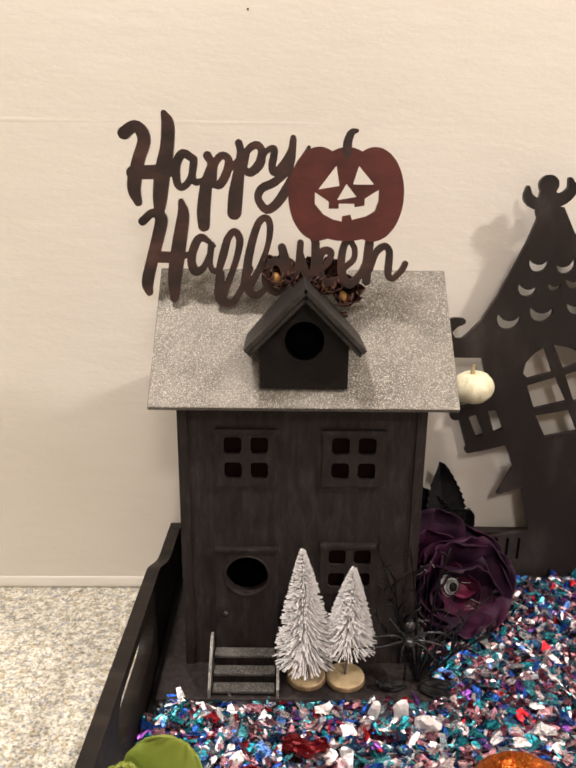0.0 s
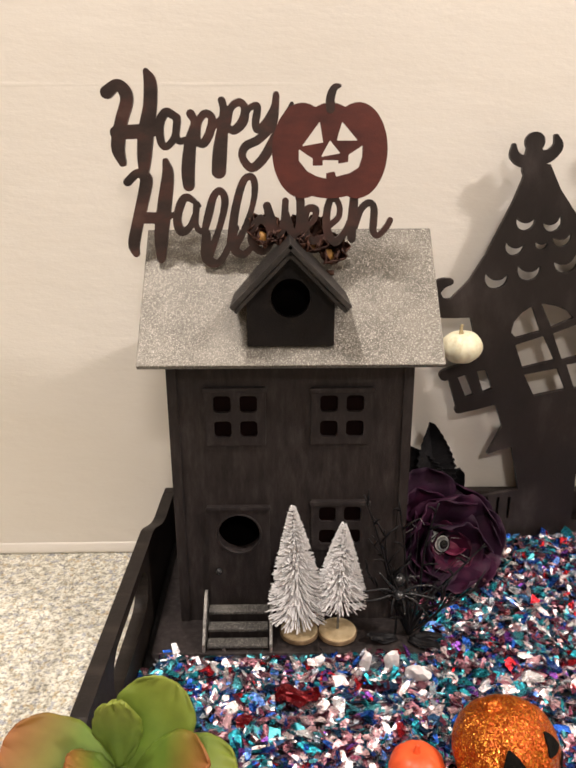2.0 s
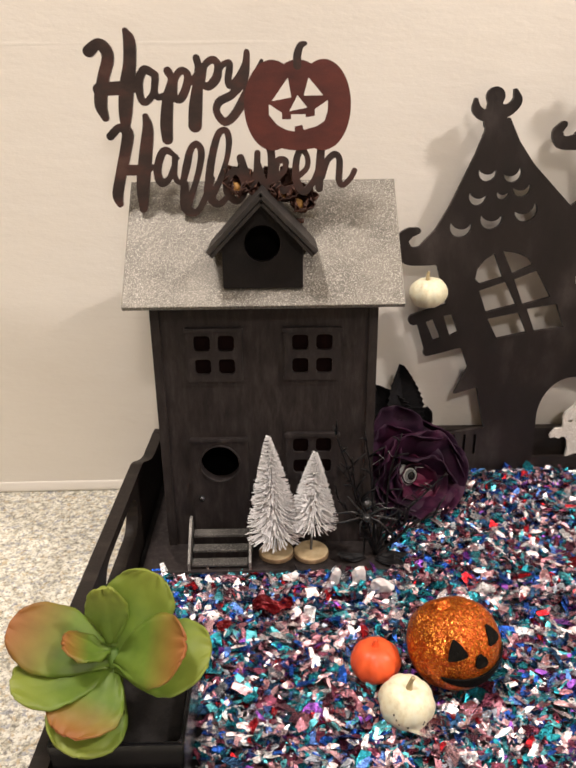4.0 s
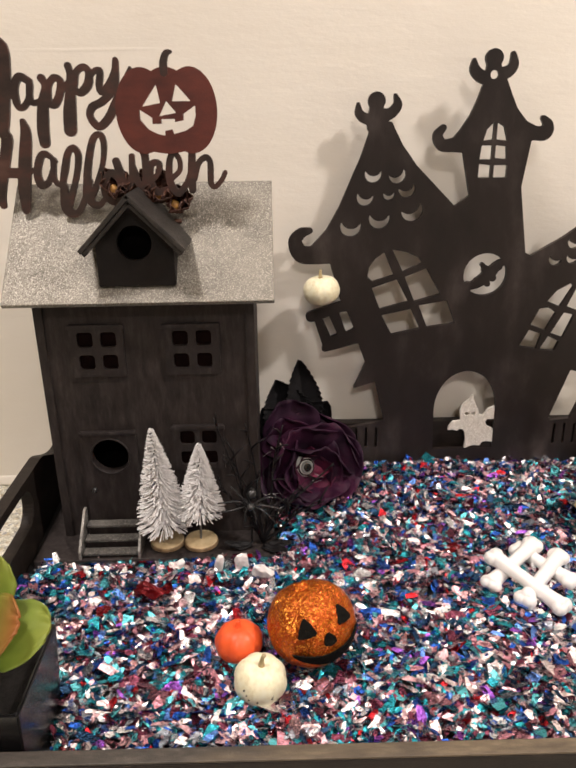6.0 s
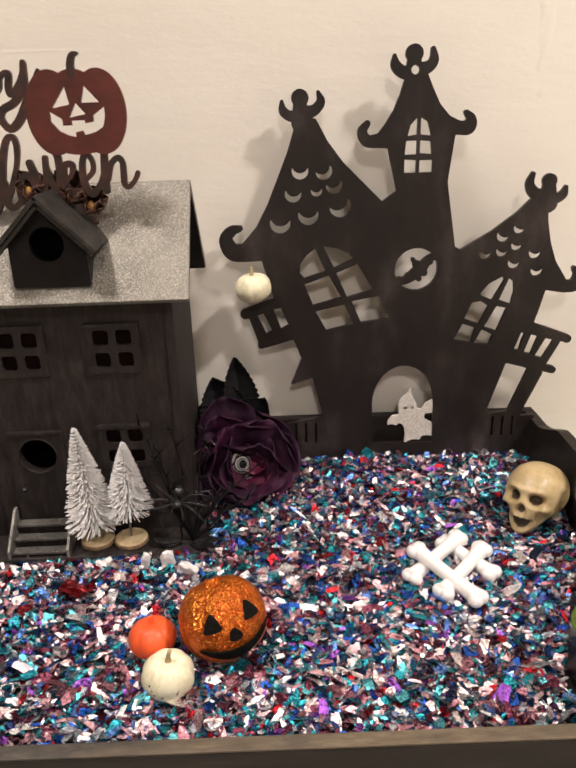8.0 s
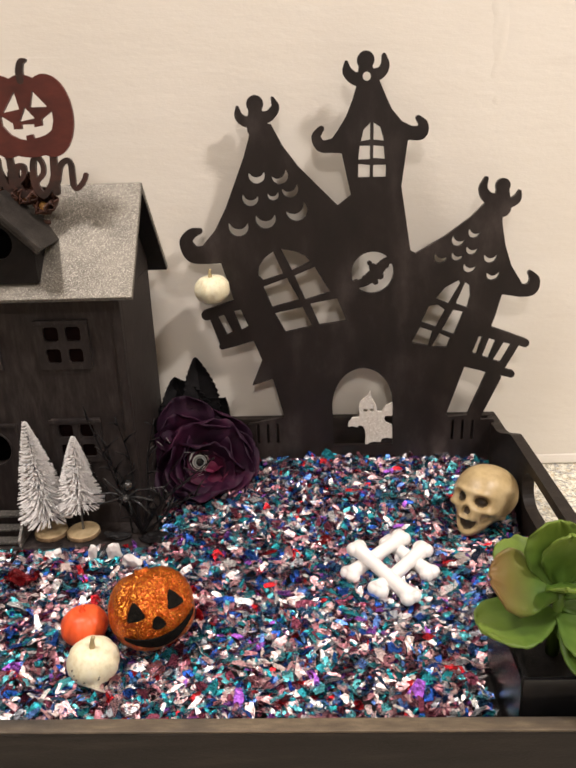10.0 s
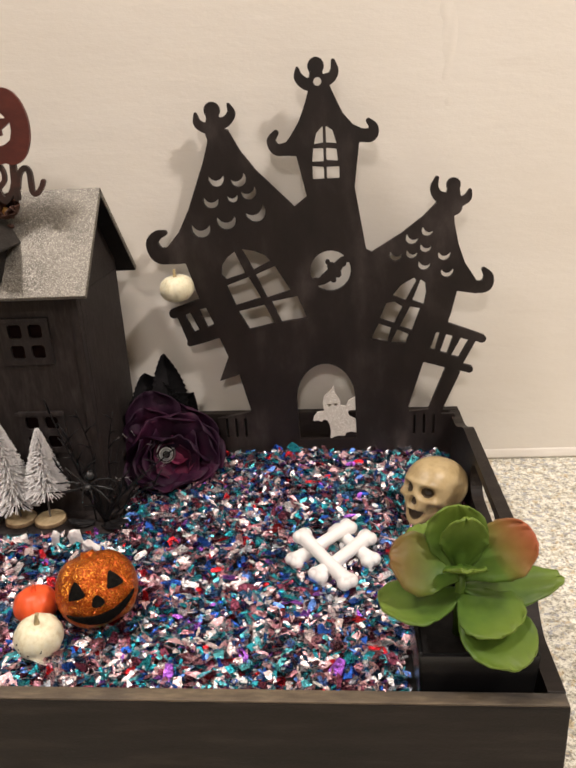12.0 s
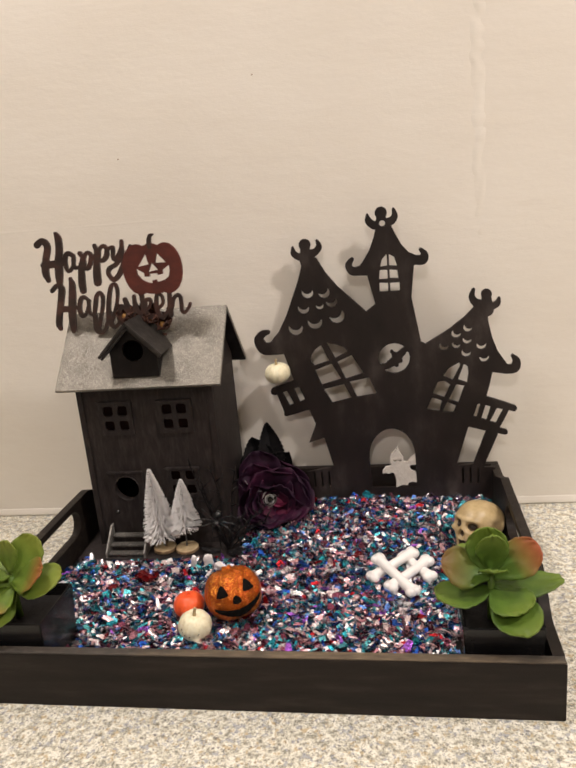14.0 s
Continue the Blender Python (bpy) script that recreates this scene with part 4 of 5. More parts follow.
# ---- dried brown flower tucked behind the dormer ----
def petal(at, out, up, length, width, cup, thick, bm=None, ruffle=0.0, seed=0):
    """A rounded, cupped petal from its root `at`, growing along out, its face to up."""
    out = Vector(out).normalized()
    up = (Vector(up) - out * Vector(up).dot(out)).normalized()
    side = out.cross(up)

    def f(u, v):
        s = (u - 0.5) * 2
        w = width * (math.sin(math.pi * min(0.98, 0.12 + 0.80 * v)) ** 0.62)
        curve = cup * length * (v * v - 0.25 * v) + cup * 0.55 * width * s * s
        wave = ruffle * length * noise.noise((s * 2 + seed, v * 2.5, seed * 0.7))
        return Vector(at) + out * (length * (v - 0.10 * s * s * v)) + side * (s * w * 0.5) + up * (curve + wave)
    return sheet(f, 10, 10, thick, bm)


rust = thing("dried_flower", (0.034, 0.478, 0.262), "small dried rust-brown flower resting on the roof behind the dormer", "flower")
rng = random.Random(11)
for fx, fz in ((0.012, 0.281), (0.028, 0.277), (0.042, 0.277), (0.053, 0.270)):
    for k in range(13):
        a, e = k * 2.4, 0.15 + 0.08 * k
        d = Vector((math.cos(a), math.sin(a) * 0.55 - 0.35, math.sin(a) * 0.8 + 0.25 + e * 0.2))
        part("petal", petal((fx, 0.474, fz - 0.002), d, (-d.x, -1, 0.4), rng.uniform(0.011, 0.017), 0.011, 0.5, 0.0006, None, 0.25, k), M_RUST, rust, smooth=True)
    if fx != 0.028:
        part("flower_heart", ball((fx - 0.002, 0.4685, fz - 0.002), (0.0038, 0.003, 0.0042), 2), M_GOLD, rust, "ochre flower heart", smooth=True)
part("stalk", tube(spline([(0.020, 0.476, 0.276), (0.034, 0.470, 0.259), (0.055, 0.468, 0.2575)], 5), 0.0016, 7), M_RUST, rust, smooth=True)

# ---- the black plywood haunted house ----
STROKES = {}
STROKES['curl_a'] = [(-148, 236, 2.5), (-155, 234, 4.2), (-160, 227, 5.5), (-155, 217, 7.1), (-144, 216, 7.6), (-126, 218, 9.2)]
STROKES['horn_a'] = [(-111, 332, 1.3), (-110, 325, 3.4), (-104, 321, 4.2), (-96, 322, 5.5)]
STROKES['horn_b'] = [(-83, 338, 1.3), (-81, 331, 3.4), (-86, 325, 4.2), (-94, 323, 5.5)]
STROKES['horn_c'] = [(-25, 362, 1.3), (-24, 355, 3.8), (-18, 350, 4.6), (-11, 350, 5.9)]
STROKES['horn_d'] = [(4, 366, 1.7), (5, 359, 3.4), (2, 354, 4.2), (-6, 351, 5.5)]
STROKES['curl_b'] = [(-45, 314, 2.5), (-49, 308, 3.8), (-45, 301, 4.6), (-36, 301, 5.5), (-24, 303, 8.4)]
STROKES['curl_c'] = [(32, 320, 2.1), (36, 315, 3.8), (34, 309, 5.5), (25, 309, 5.5), (15, 310, 8.4)]
STROKES['horn_e'] = [(89, 272, 1.7), (87, 264, 3.4), (91, 257, 4.6), (98, 254, 5.5)]
STROKES['horn_f'] = [(117, 261, 1.3), (115, 255, 3.4), (109, 252, 4.2), (100, 253, 5.5)]
STROKES['curl_d'] = [(132, 193, 2.1), (136, 187, 4.2), (134, 179, 5.5), (125, 178, 5.5), (112, 183, 8.4)]
STROKES['rail_a'] = [(-147, 163, 4.6), (-135, 167, 4.6), (-119, 172, 4.6)]
STROKES['foot_a'] = [(-135, 134, 2.9), (-119, 138, 2.9), (-105, 143, 3.4)]
STROKES['rail_b'] = [(99, 143, 3.8), (118, 136, 3.8), (133, 130, 3.8)]
STROKES['foot_b'] = [(107, 106, 3.4), (116, 103, 3.4), (123, 101, 3.4)]
STROKES['bat_a'] = [(-17, 186, 2.5), (-9, 189, 3.8), (0, 196, 5), (8, 205, 3.4), (14, 208, 2.5)]
WALLS, HOLES = {}, {}
WALLS['roof_a'] = [(-101, 320), (-103, 309), (-108, 294), (-116, 275), (-125, 254), (-135, 236), (-147, 223), (-146, 210), (-132, 210), (-30, 199), (-21, 249), (-32, 254), (-53, 275), (-64, 286), (-76, 302), (-85, 319)]
WALLS['roof_b'] = [(-16, 348), (-20, 335), (-25, 323), (-32, 312), (-37, 306), (-34, 296), (-29, 297), (-21, 262), (-32, 254), (-21, 208), (30, 210), (20, 268), (24, 302), (27, 314), (19, 318), (11, 327), (5, 339), (0, 350)]
WALLS['roof_c'] = [(90, 253), (78, 241), (59, 227), (42, 217), (30, 210), (30, 163), (104, 153), (109, 175), (126, 172), (125, 185), (115, 200), (109, 216), (105, 234), (103, 253)]
WALLS['body'] = [(-134, 218), (-123, 178), (-110, 147), (-100, 120), (-110, 96), (-91, 102), (-82, 64), (-80, 16), (75, 15), (68, 63), (95, 117), (109, 175), (29, 215), (-21, 257)]
WALLS['wing'] = [(68, 60), (87, 62), (101, 103), (81, 110), (91, 154), (109, 174), (99, 147), (95, 117), (114, 99), (99, 60), (89, 15), (71, 15)]
WALLS['strut'] = [(99, 105), (115, 99), (98, 58), (85, 58)]
WALLS['balcony_a'] = [(-147, 168), (-112, 177), (-103, 139), (-136, 133)]
WALLS['balcony_b'] = [(93, 149), (131, 135), (116, 105), (84, 115)]
WALLS['fence_a'] = [(-116, 57), (-80, 64), (-75, 16), (-111, 16)]
WALLS['fence_b'] = [(67, 56), (111, 57), (117, 15), (71, 15)]
HOLES['gap_a'] = [(-137, 161), (-132, 163), (-125, 147), (-130, 145)]
HOLES['gap_b'] = [(-123, 166), (-117, 167), (-111, 152), (-117, 149)]
HOLES['gap_c'] = [(92, 137), (95, 137), (91, 121), (87, 122)]
HOLES['gap_d'] = [(101, 135), (107, 133), (102, 117), (96, 119)]
HOLES['gap_e'] = [(114, 131), (121, 129), (113, 113), (106, 115)]
HOLES['gap_f'] = [(81, 109), (101, 103), (86, 62), (67, 63)]
HOLES['pane_a'] = [(-100, 197), (-99, 205), (-94, 212), (-87, 217), (-79, 198), (-96, 193)]
HOLES['pane_b'] = [(-80, 219), (-69, 217), (-60, 213), (-56, 208), (-71, 201)]
HOLES['pane_c'] = [(-96, 187), (-76, 194), (-66, 175), (-89, 169)]
HOLES['pane_d'] = [(-69, 196), (-52, 203), (-39, 181), (-60, 175)]
HOLES['pane_e'] = [(-87, 163), (-63, 168), (-55, 151), (-78, 146)]
HOLES['pane_f'] = [(-56, 171), (-33, 175), (-25, 155), (-48, 152)]
HOLES['pane_g'] = [(-13, 304), (-11, 312), (-6, 317), (-6, 305)]
HOLES['pane_h'] = [(-3, 317), (2, 314), (5, 304), (-3, 305)]
HOLES['pane_i'] = [(-14, 300), (-6, 300), (-6, 290), (-15, 290)]
HOLES['pane_j'] = [(-3, 300), (5, 299), (6, 290), (-3, 291)]
HOLES['pane_k'] = [(-15, 286), (-6, 285), (-6, 276), (-15, 276)]
HOLES['pane_l'] = [(-3, 285), (7, 285), (7, 276), (-3, 276)]
HOLES['pane_m'] = [(53, 173), (60, 182), (71, 188), (73, 185), (64, 168)]
HOLES['pane_n'] = [(77, 186), (81, 183), (82, 174), (80, 164), (70, 168)]
HOLES['pane_o'] = [(41, 152), (47, 166), (54, 167), (61, 162), (54, 147)]
HOLES['pane_p'] = [(59, 144), (68, 162), (77, 160), (70, 140)]
HOLES['pane_q'] = [(33, 133), (40, 147), (51, 143), (48, 130)]
HOLES['pane_r'] = [(51, 129), (57, 141), (67, 136), (64, 128)]
HOLES['door'] = [(-36, 34)] + [(-10 - 27.3 * math.cos(a), 74 + 36 * math.sin(a)) for a in np.linspace(0, math.pi, 25)] + [(18, 34)]
MOONS = [(-98, 280, 6.7, 0), (-79, 279, 6.7, -25), (-104, 262, 6.7, 8), (-85, 264, 4.6, -5), (-71, 268, 6.7, -15), (-115, 239, 8.4, 3), (-92, 245, 8.4, 0), (-66, 251, 8.8, -25), (82, 229, 5, 25), (69, 223, 5.5, 20), (55, 209, 5.5, 15), (69, 210, 5, 15), (81, 215, 5, 10), (97, 208, 5.5, 0), (80, 200, 5.5, 10), (100, 193, 5.5, -5)]
KNOBS = [(-97, 334, 6.7), (-10, 363, 6.7), (103, 266, 5.9)]
GHOST = [(-3.0, 86.5), (-1.4, 79.6), (2.6, 73.0), (3.4, 66.9), (8.5, 65.8), (11.4, 71.7), (17.4, 75.1), (17.7, 63.0), (11.2, 62.7), (9.8, 59.7), (11.6, 55.5), (17.6, 52.3), (17.9, 39.5), (12.7, 40.6), (8.0, 39.2), (7.0, 36.1), (0.4, 36.7), (-4.4, 34.7), (-6.8, 32.7), (-6.1, 41.6), (-7.3, 49.3), (-9.5, 53.0), (-13.3, 53.6), (-14.7, 51.6), (-18.9, 53.2), (-22.7, 52.3), (-22.1, 55.8), (-18.7, 60.4), (-12.1, 61.2), (-12.4, 65.8), (-13.2, 70.9), (-11.6, 76.8), (-7.8, 80.2), (-5.0, 82.6)]
MOUND = [(-10.2, 28.6), (-8.2, 31.7), (-4.4, 34.2), (1.3, 36.2), (6.0, 35.0), (8.0, 39.2), (12.7, 41.1), (18.3, 40.0), (18.2, 28.0)]

CASTLE_Y, CASTLE_X = 0.5475, 0.300
castle = thing("haunted_house_cutout", (CASTLE_X, CASTLE_Y, 0.006), "flat black plywood haunted house cut-out standing at the tray's back", "cut-out")


def turned(bm):
    """The board stands a little askew, one end deeper in the tray than the other."""
    for v in bm.verts:
        deep = 0.0018 - 0.066 * (v.co.x - 0.29)
        v.co.x = 0.27 + (v.co.x - 0.27) * (1 + deep / 0.60)
        v.co.z = 0.33 + (v.co.z - 0.33) * (1 + deep / 0.60) if v.co.z > 0.012 else v.co.z
        v.co.y += deep
    return bm


def castle_plate():
    cell = 0.6
    X, Z = grid_of(-178, 150, 5, 380, cell)
    F = np.full(X.shape, 1e9)
    for s in STROKES:
        if s != "bat_a":
            F = np.minimum(F, d_capsule(X, Z, STROKES[s]))
    for w in WALLS:
        F = np.minimum(F, d_polygon(X, Z, WALLS[w]))
    for x, z, r in KNOBS:
        F = np.minimum(F, d_disc(X, Z, x, z, r))
        F = np.minimum(F, d_capsule(X, Z, [(x, z - 4, 5.2), (x + 0.5, z - 18, 7.5)]))
    F = np.minimum(F, np.maximum(np.maximum(-100 - X, X - 100), np.maximum(7 - Z, Z - 33)))
    for h in HOLES:
        F = np.maximum(F, -d_polygon(X, Z, HOLES[h], 0.3))
    for x, z, r, a in MOONS:
        ca, sa = math.cos(radians(a)), math.sin(radians(a))
        moon = np.maximum(d_disc(X, Z, x, z, r), -d_disc(X, Z, x + sa * r * 0.72, z + ca * r * 0.72, r * 0.98))
        F = np.maximum(F, -moon)
    F = np.maximum(F, -d_disc(X, Z, -9, 351.5, 3.3))
    F = np.maximum(F, -d_disc(X, Z, -2.5, 197, 18.0))
    bat = d_capsule(X, Z, STROKES["bat_a"])
    for k, (bx, bz, br) in enumerate(((-2, 201, 3.5), (4, 194, 3.2), (0, 189, 2.6), (-5, 205, 2.0), (9, 203, 2.6), (-9, 192, 2.2), (15, 208, 4.2), (-16, 187, 4.0))):
        bat = np.minimum(bat, d_disc(X, Z, bx, bz, br))
    F = np.minimum(F, bat)
    F = np.maximum(F, -np.maximum(np.maximum(np.abs(np.mod(X + 3, 9) - 4.5) - 1.2, np.abs(Z - 47) - 10), np.minimum(np.abs(X + 97) - 16, np.abs(X - 82) - 16)))
    return turned(sawn(F, -178, 5, cell, CASTLE_Y, 0.0040, at=(CASTLE_X, 0)))


part("plate", castle_plate(), M_CASTLE, castle)
part("foot_block", turned(box(CASTLE_X - 0.06, CASTLE_X + 0.06, CASTLE_Y + 0.0042, CASTLE_Y + 0.0047, 0.0062, 0.011, 0)), M_CASTLE, castle)
X, Z = grid_of(-45, 25, 15, 92, 0.5)
ghost_field = d_polygon(X, Z, GHOST, 0.3)
for ex, ez in ((-7.2, 68.2), (-1.2, 68.5)):
    ghost_field = np.maximum(ghost_field, -d_disc(X, Z, ex, ez, 2.0, 0.85))
part("ghost", turned(sawn(ghost_field, -45, 15, 0.5, CASTLE_Y + 0.0008, 0.0030, at=(CASTLE_X, 0))), M_GHOST, castle, "small white glitter ghost in the doorway")
part("mound", turned(sawn(d_polygon(X, Z, MOUND, 0.5), -45, 15, 0.5, CASTLE_Y + 0.0015, 0.0018, at=(CASTLE_X, 0))), M_CASTLE, castle)


# ---- pumpkins ----
def pumpkin(name, at, r, squash, lobes, material, label, tilt=(0, 0, 0), stem=M_STEM, stem_long=0.006, group="", groove=0.045, fat=1.0):
    p = thing(name, at, label, "pumpkin", group)
    turn = Euler([radians(a) for a in tilt]).to_matrix().to_4x4()
    prof = []
    for k in range(15):
        a = -math.pi / 2 + math.pi * (k + 0.4) / 14.8
        prof.append((r * math.cos(a) ** 0.86, r * squash * (math.sin(a) - 0.16 * math.exp(-(math.cos(a) / 0.28) ** 2) * math.sin(a))))
    bm = lathe(prof, at, 72, turn, None, lobes, groove)
    for v in bm.verts:
        d = v.co - Vector(at)
        v.co += d * (0.035 * noise.noise(d * (1.6 / r) + Vector((r * 900, 0, 0))))
    part("pumpkin_body", bm, material, p, smooth=True)
    if material is M_CREAM and r > 0.01575:
        spots, rs = bmesh.new(), random.Random(int(r * 1e5))
        for k in range(9):
            a, e = rs.uniform(-2.5, -0.6), rs.uniform(-0.45, 0.55)
            n = Vector((math.cos(e) ** 0.86 * math.cos(a), math.cos(e) ** 0.86 * math.sin(a), squash * math.sin(e)))
            ball(Vector(at) + turn.to_3x3() @ (n * r * 0.985), [r * rs.uniform(0.018, 0.055) for _ in range(3)], 1, spots)
        part("dark_specks", spots, M_FACE, p, "dark chipped specks")
    q = lambda x, y, z: Vector(at) + turn.to_3x3() @ Vector((x, y, z))
    part("stem", tube(spline([q(0, 0, r * squash * 0.78), q(0.0003, 0, r * squash + stem_long * 0.4), q(0.0012, 0, r * squash + stem_long)], 4), [r0 * fat for r0 in (0.0021, 0.0019, 0.0016, 0.0014, 0.0013, 0.0012, 0.0012, 0.0012, 0.0013)], 10), stem, p, "short stub stem", smooth=True)
    return p, turn


pumpkin("cream_pumpkin", (0.1050, 0.2870, 0.0205), 0.0158, 0.82, 8, M_CREAM, "small cream plastic pumpkin lying on the foil", (4, 4, 0), group="mini pumpkins")
pumpkin("orange_pumpkin", (0.0915, 0.3165, 0.0225), 0.0150, 0.80, 9, M_ORANGE, "small matt orange pumpkin lying on the foil", (-6, -3, 0), M_ORANGE, 0.002, group="mini pumpkins")
pumpkin("cream_pumpkin", (0.1590, 0.5470, 0.1865), 0.0157, 0.79, 8, M_CREAM, "small cream pumpkin perched on the black balcony", (0, -6, 0), stem_long=0.005, group="mini pumpkins")
jack, jack_turn = pumpkin("jack_o_lantern", (0.1362, 0.3160, 0.0358), 0.0274, 0.92, 9, M_COPPER, "orange glitter jack-o-lantern with a black smiling face", (-25, -9, 18), M_COPPER, -0.0034, groove=0.05, fat=3.6)


def on_jack(X, Z, lift=1.0):
    """A place on the lantern's front: across and up, as angles in degrees."""
    a, e = radians(X), radians(Z)
    r = 0.0274 * lift
    v = Vector((r * math.cos(e) ** 0.86 * math.sin(a), -r * math.cos(e) ** 0.86 * math.cos(a), r * 0.90 * math.sin(e)))
    return jack.location + jack_turn.to_3x3() @ v


def patch(cx, cz, wide, tall, round_off, lean=0.0):
    """A felt triangle with rounded corners that hugs the lantern, its size in degrees."""
    def f(u, v):
        a = 2 * math.pi * u
        tri = math.cos(math.pi / 3) / math.cos((a - math.pi / 2 + math.pi / 3) % (2 * math.pi / 3) - math.pi / 3)
        r = (tri * (1 - round_off) + 0.72 * round_off) * (0.03 + 0.97 * v) * (1 + 0.08 * noise.noise((math.cos(a) * 2, math.sin(a) * 2, cx)))
        x, z = r * math.cos(a) * wide, -r * math.sin(a) * tall
        return on_jack(cx + x + lean * z, cz + z, 1.016 - 0.018 * (1 - v))
    return sheet(f, 30, 4, 0.0011)


part("eye", patch(-19, 12, 16, 19, 0.25, 0.05), M_FACE, jack, "black felt triangle eye")
part("eye", patch(34, 12, 16, 19, 0.25, -0.05), M_FACE, jack, "black felt triangle eye")
part("nose", patch(6, -10, 12, 13, 0.6), M_FACE, jack, "black felt nose")


def smile():
    f = lambda u, v: on_jack(-46 + 110 * u, -12 - 21 * math.sin(math.pi * (0.08 + 0.84 * u)) + 5 * u - 21 * v * math.sin(math.pi * (0.05 + 0.90 * u)) ** 0.8, 1.020)
    return sheet(f, 24, 5, 0.0009)


part("mouth", smile(), M_FACE, jack, "wide black felt smile")


# ---- skull ----
def skull(at, size, turn):
    bm = bmesh.new()
    bmesh.ops.create_icosphere(bm, subdivisions=7, radius=1.0)
    sock = []
    for v in bm.verts:
        d = v.co.normalized()
        # cranium: longer front to back; face along -y
        r = 1.0 / ((abs(d.x) / 0.77) ** 2.25 + (abs(d.y) / 1.02) ** 2.25 + (abs(d.z) / 0.82) ** 2.25) ** (1 / 2.25)
        low = max(0.0, -d.z)
        front = max(0.0, -d.y)
        r *= 1 - 0.20 * low * (1 - front)
        g = lambda cx, cz, w, h: math.exp(-(((d.x - cx) / w) ** 2 + ((d.z - cz) / h) ** 2)) if d.y < 0 else 0.0
        r += 0.46 * g(0, -0.80, 0.36, 0.28) + 0.13 * g(0, -0.36, 0.40, 0.28)
        r += 0.06 * g(0.28, 0.15, 0.26, 0.09) + 0.06 * g(-0.28, 0.15, 0.26, 0.09)
        r += 0.10 * (g(0.54, -0.27, 0.13, 0.09) + g(-0.54, -0.27, 0.13, 0.09)) - 0.10 * (g(0.46, -0.52, 0.16, 0.12) + g(-0.46, -0.52, 0.16, 0.12))
        hollow = 0.0
        for s in (-1, 1):
            q = ((d.x - s * 0.31) / 0.205) ** 2 + ((d.z + 0.06) / 0.165) ** 2
            if d.y < 0:
                hollow = max(hollow, 1 / (1 + math.exp(min(40.0, (q - 0.8) * 4.5))))
        q = (d.x / (0.10 + 0.14 * max(0, -d.z - 0.24))) ** 2 + ((d.z + 0.34) / 0.13) ** 2
        if d.y < 0:
            hollow = max(hollow, 0.75 / (1 + math.exp(min(40.0, (q - 0.8) * 4))))
            q = (d.x / 0.27) ** 2 + ((d.z + 0.625 - 0.25 * d.x * d.x) / 0.125) ** 2
            hollow = max(hollow, 0.95 / (1 + math.exp(min(40.0, (q - 0.8) * 5))))
        if d.z < -0.45 and d.y < 0:
            r += 0.012 * math.sin(d.x * 46) * math.exp(-((d.z + 0.52) / 0.05) ** 2)
        for s in (-1, 1):
            side = 1 / (1 + math.exp(min(40.0, (0.45 - d.x * s) * 14)))
            r -= 0.085 * math.exp(-abs((d.y + 0.12) / 0.40) ** 4 - abs((d.z + 0.02) / 0.34) ** 4) * side
            r += 0.09 * math.exp(-(((d.y - 0.05) / 0.16) ** 2 + ((d.z + 0.62) / 0.12) ** 2)) * side
        r -= 0.24 * hollow
        r += 0.006 * noise.noise(d * 6)
        v.co = d * r
        sock.append(hollow > 0.56)
    bm.verts.index_update()
    for f in bm.faces:
        if sum(sock[v.index] for v in f.verts) >= 2:
            f.material_index = 1
    bmesh.ops.transform(bm, verts=bm.verts[:], matrix=Matrix.Translation(at) @ turn @ Matrix.Scale(size, 4))
    return bm


SKULL_AT = (0.3795, 0.4440, 0.0378)
single("skull", skull(SKULL_AT, 0.0294, Euler((radians(-20), radians(0), radians(-42))).to_matrix().to_4x4()), [M_SKULL, M_SOCKET], "small ivory plastic skull sitting on the foil", "skull", SKULL_AT, smooth=True)


# ---- crossed bones ----
def bone(a, b):
    a, b = Vector(a), Vector(b)
    d = (b - a).normalized()
    side = d.cross(Vector((0, 0, 1))).normalized()
    n, bm = 12, bmesh.new()
    tube([a.lerp(b, t) for t in np.linspace(0, 1, n)], [0.0048 + 0.0018 * abs(2 * t - 1) ** 3 for t in np.linspace(0, 1, n)], 14, bm)
    for end, s in ((a, -1), (b, 1)):
        for k in (-1, 1):
            ball(end + side * 0.0027 * k - d * s * 0.0014, (0.0053, 0.0052, 0.0050), 3, bm)
    at = (a + b) / 2
    return single("bone", bm, M_BONE, "white plastic toy bone in a crossed pile on the foil", "bone", at, "crossed bones", smooth=True)


bone((0.2972, 0.4102, 0.0185), (0.323, 0.369, 0.0185))
bone((0.3078, 0.406, 0.0255), (0.2648, 0.37, 0.0175))
bone((0.3218, 0.3919, 0.0245), (0.2829, 0.3517, 0.018))
bone((0.2709, 0.3883, 0.029), (0.3055, 0.3415, 0.0195))


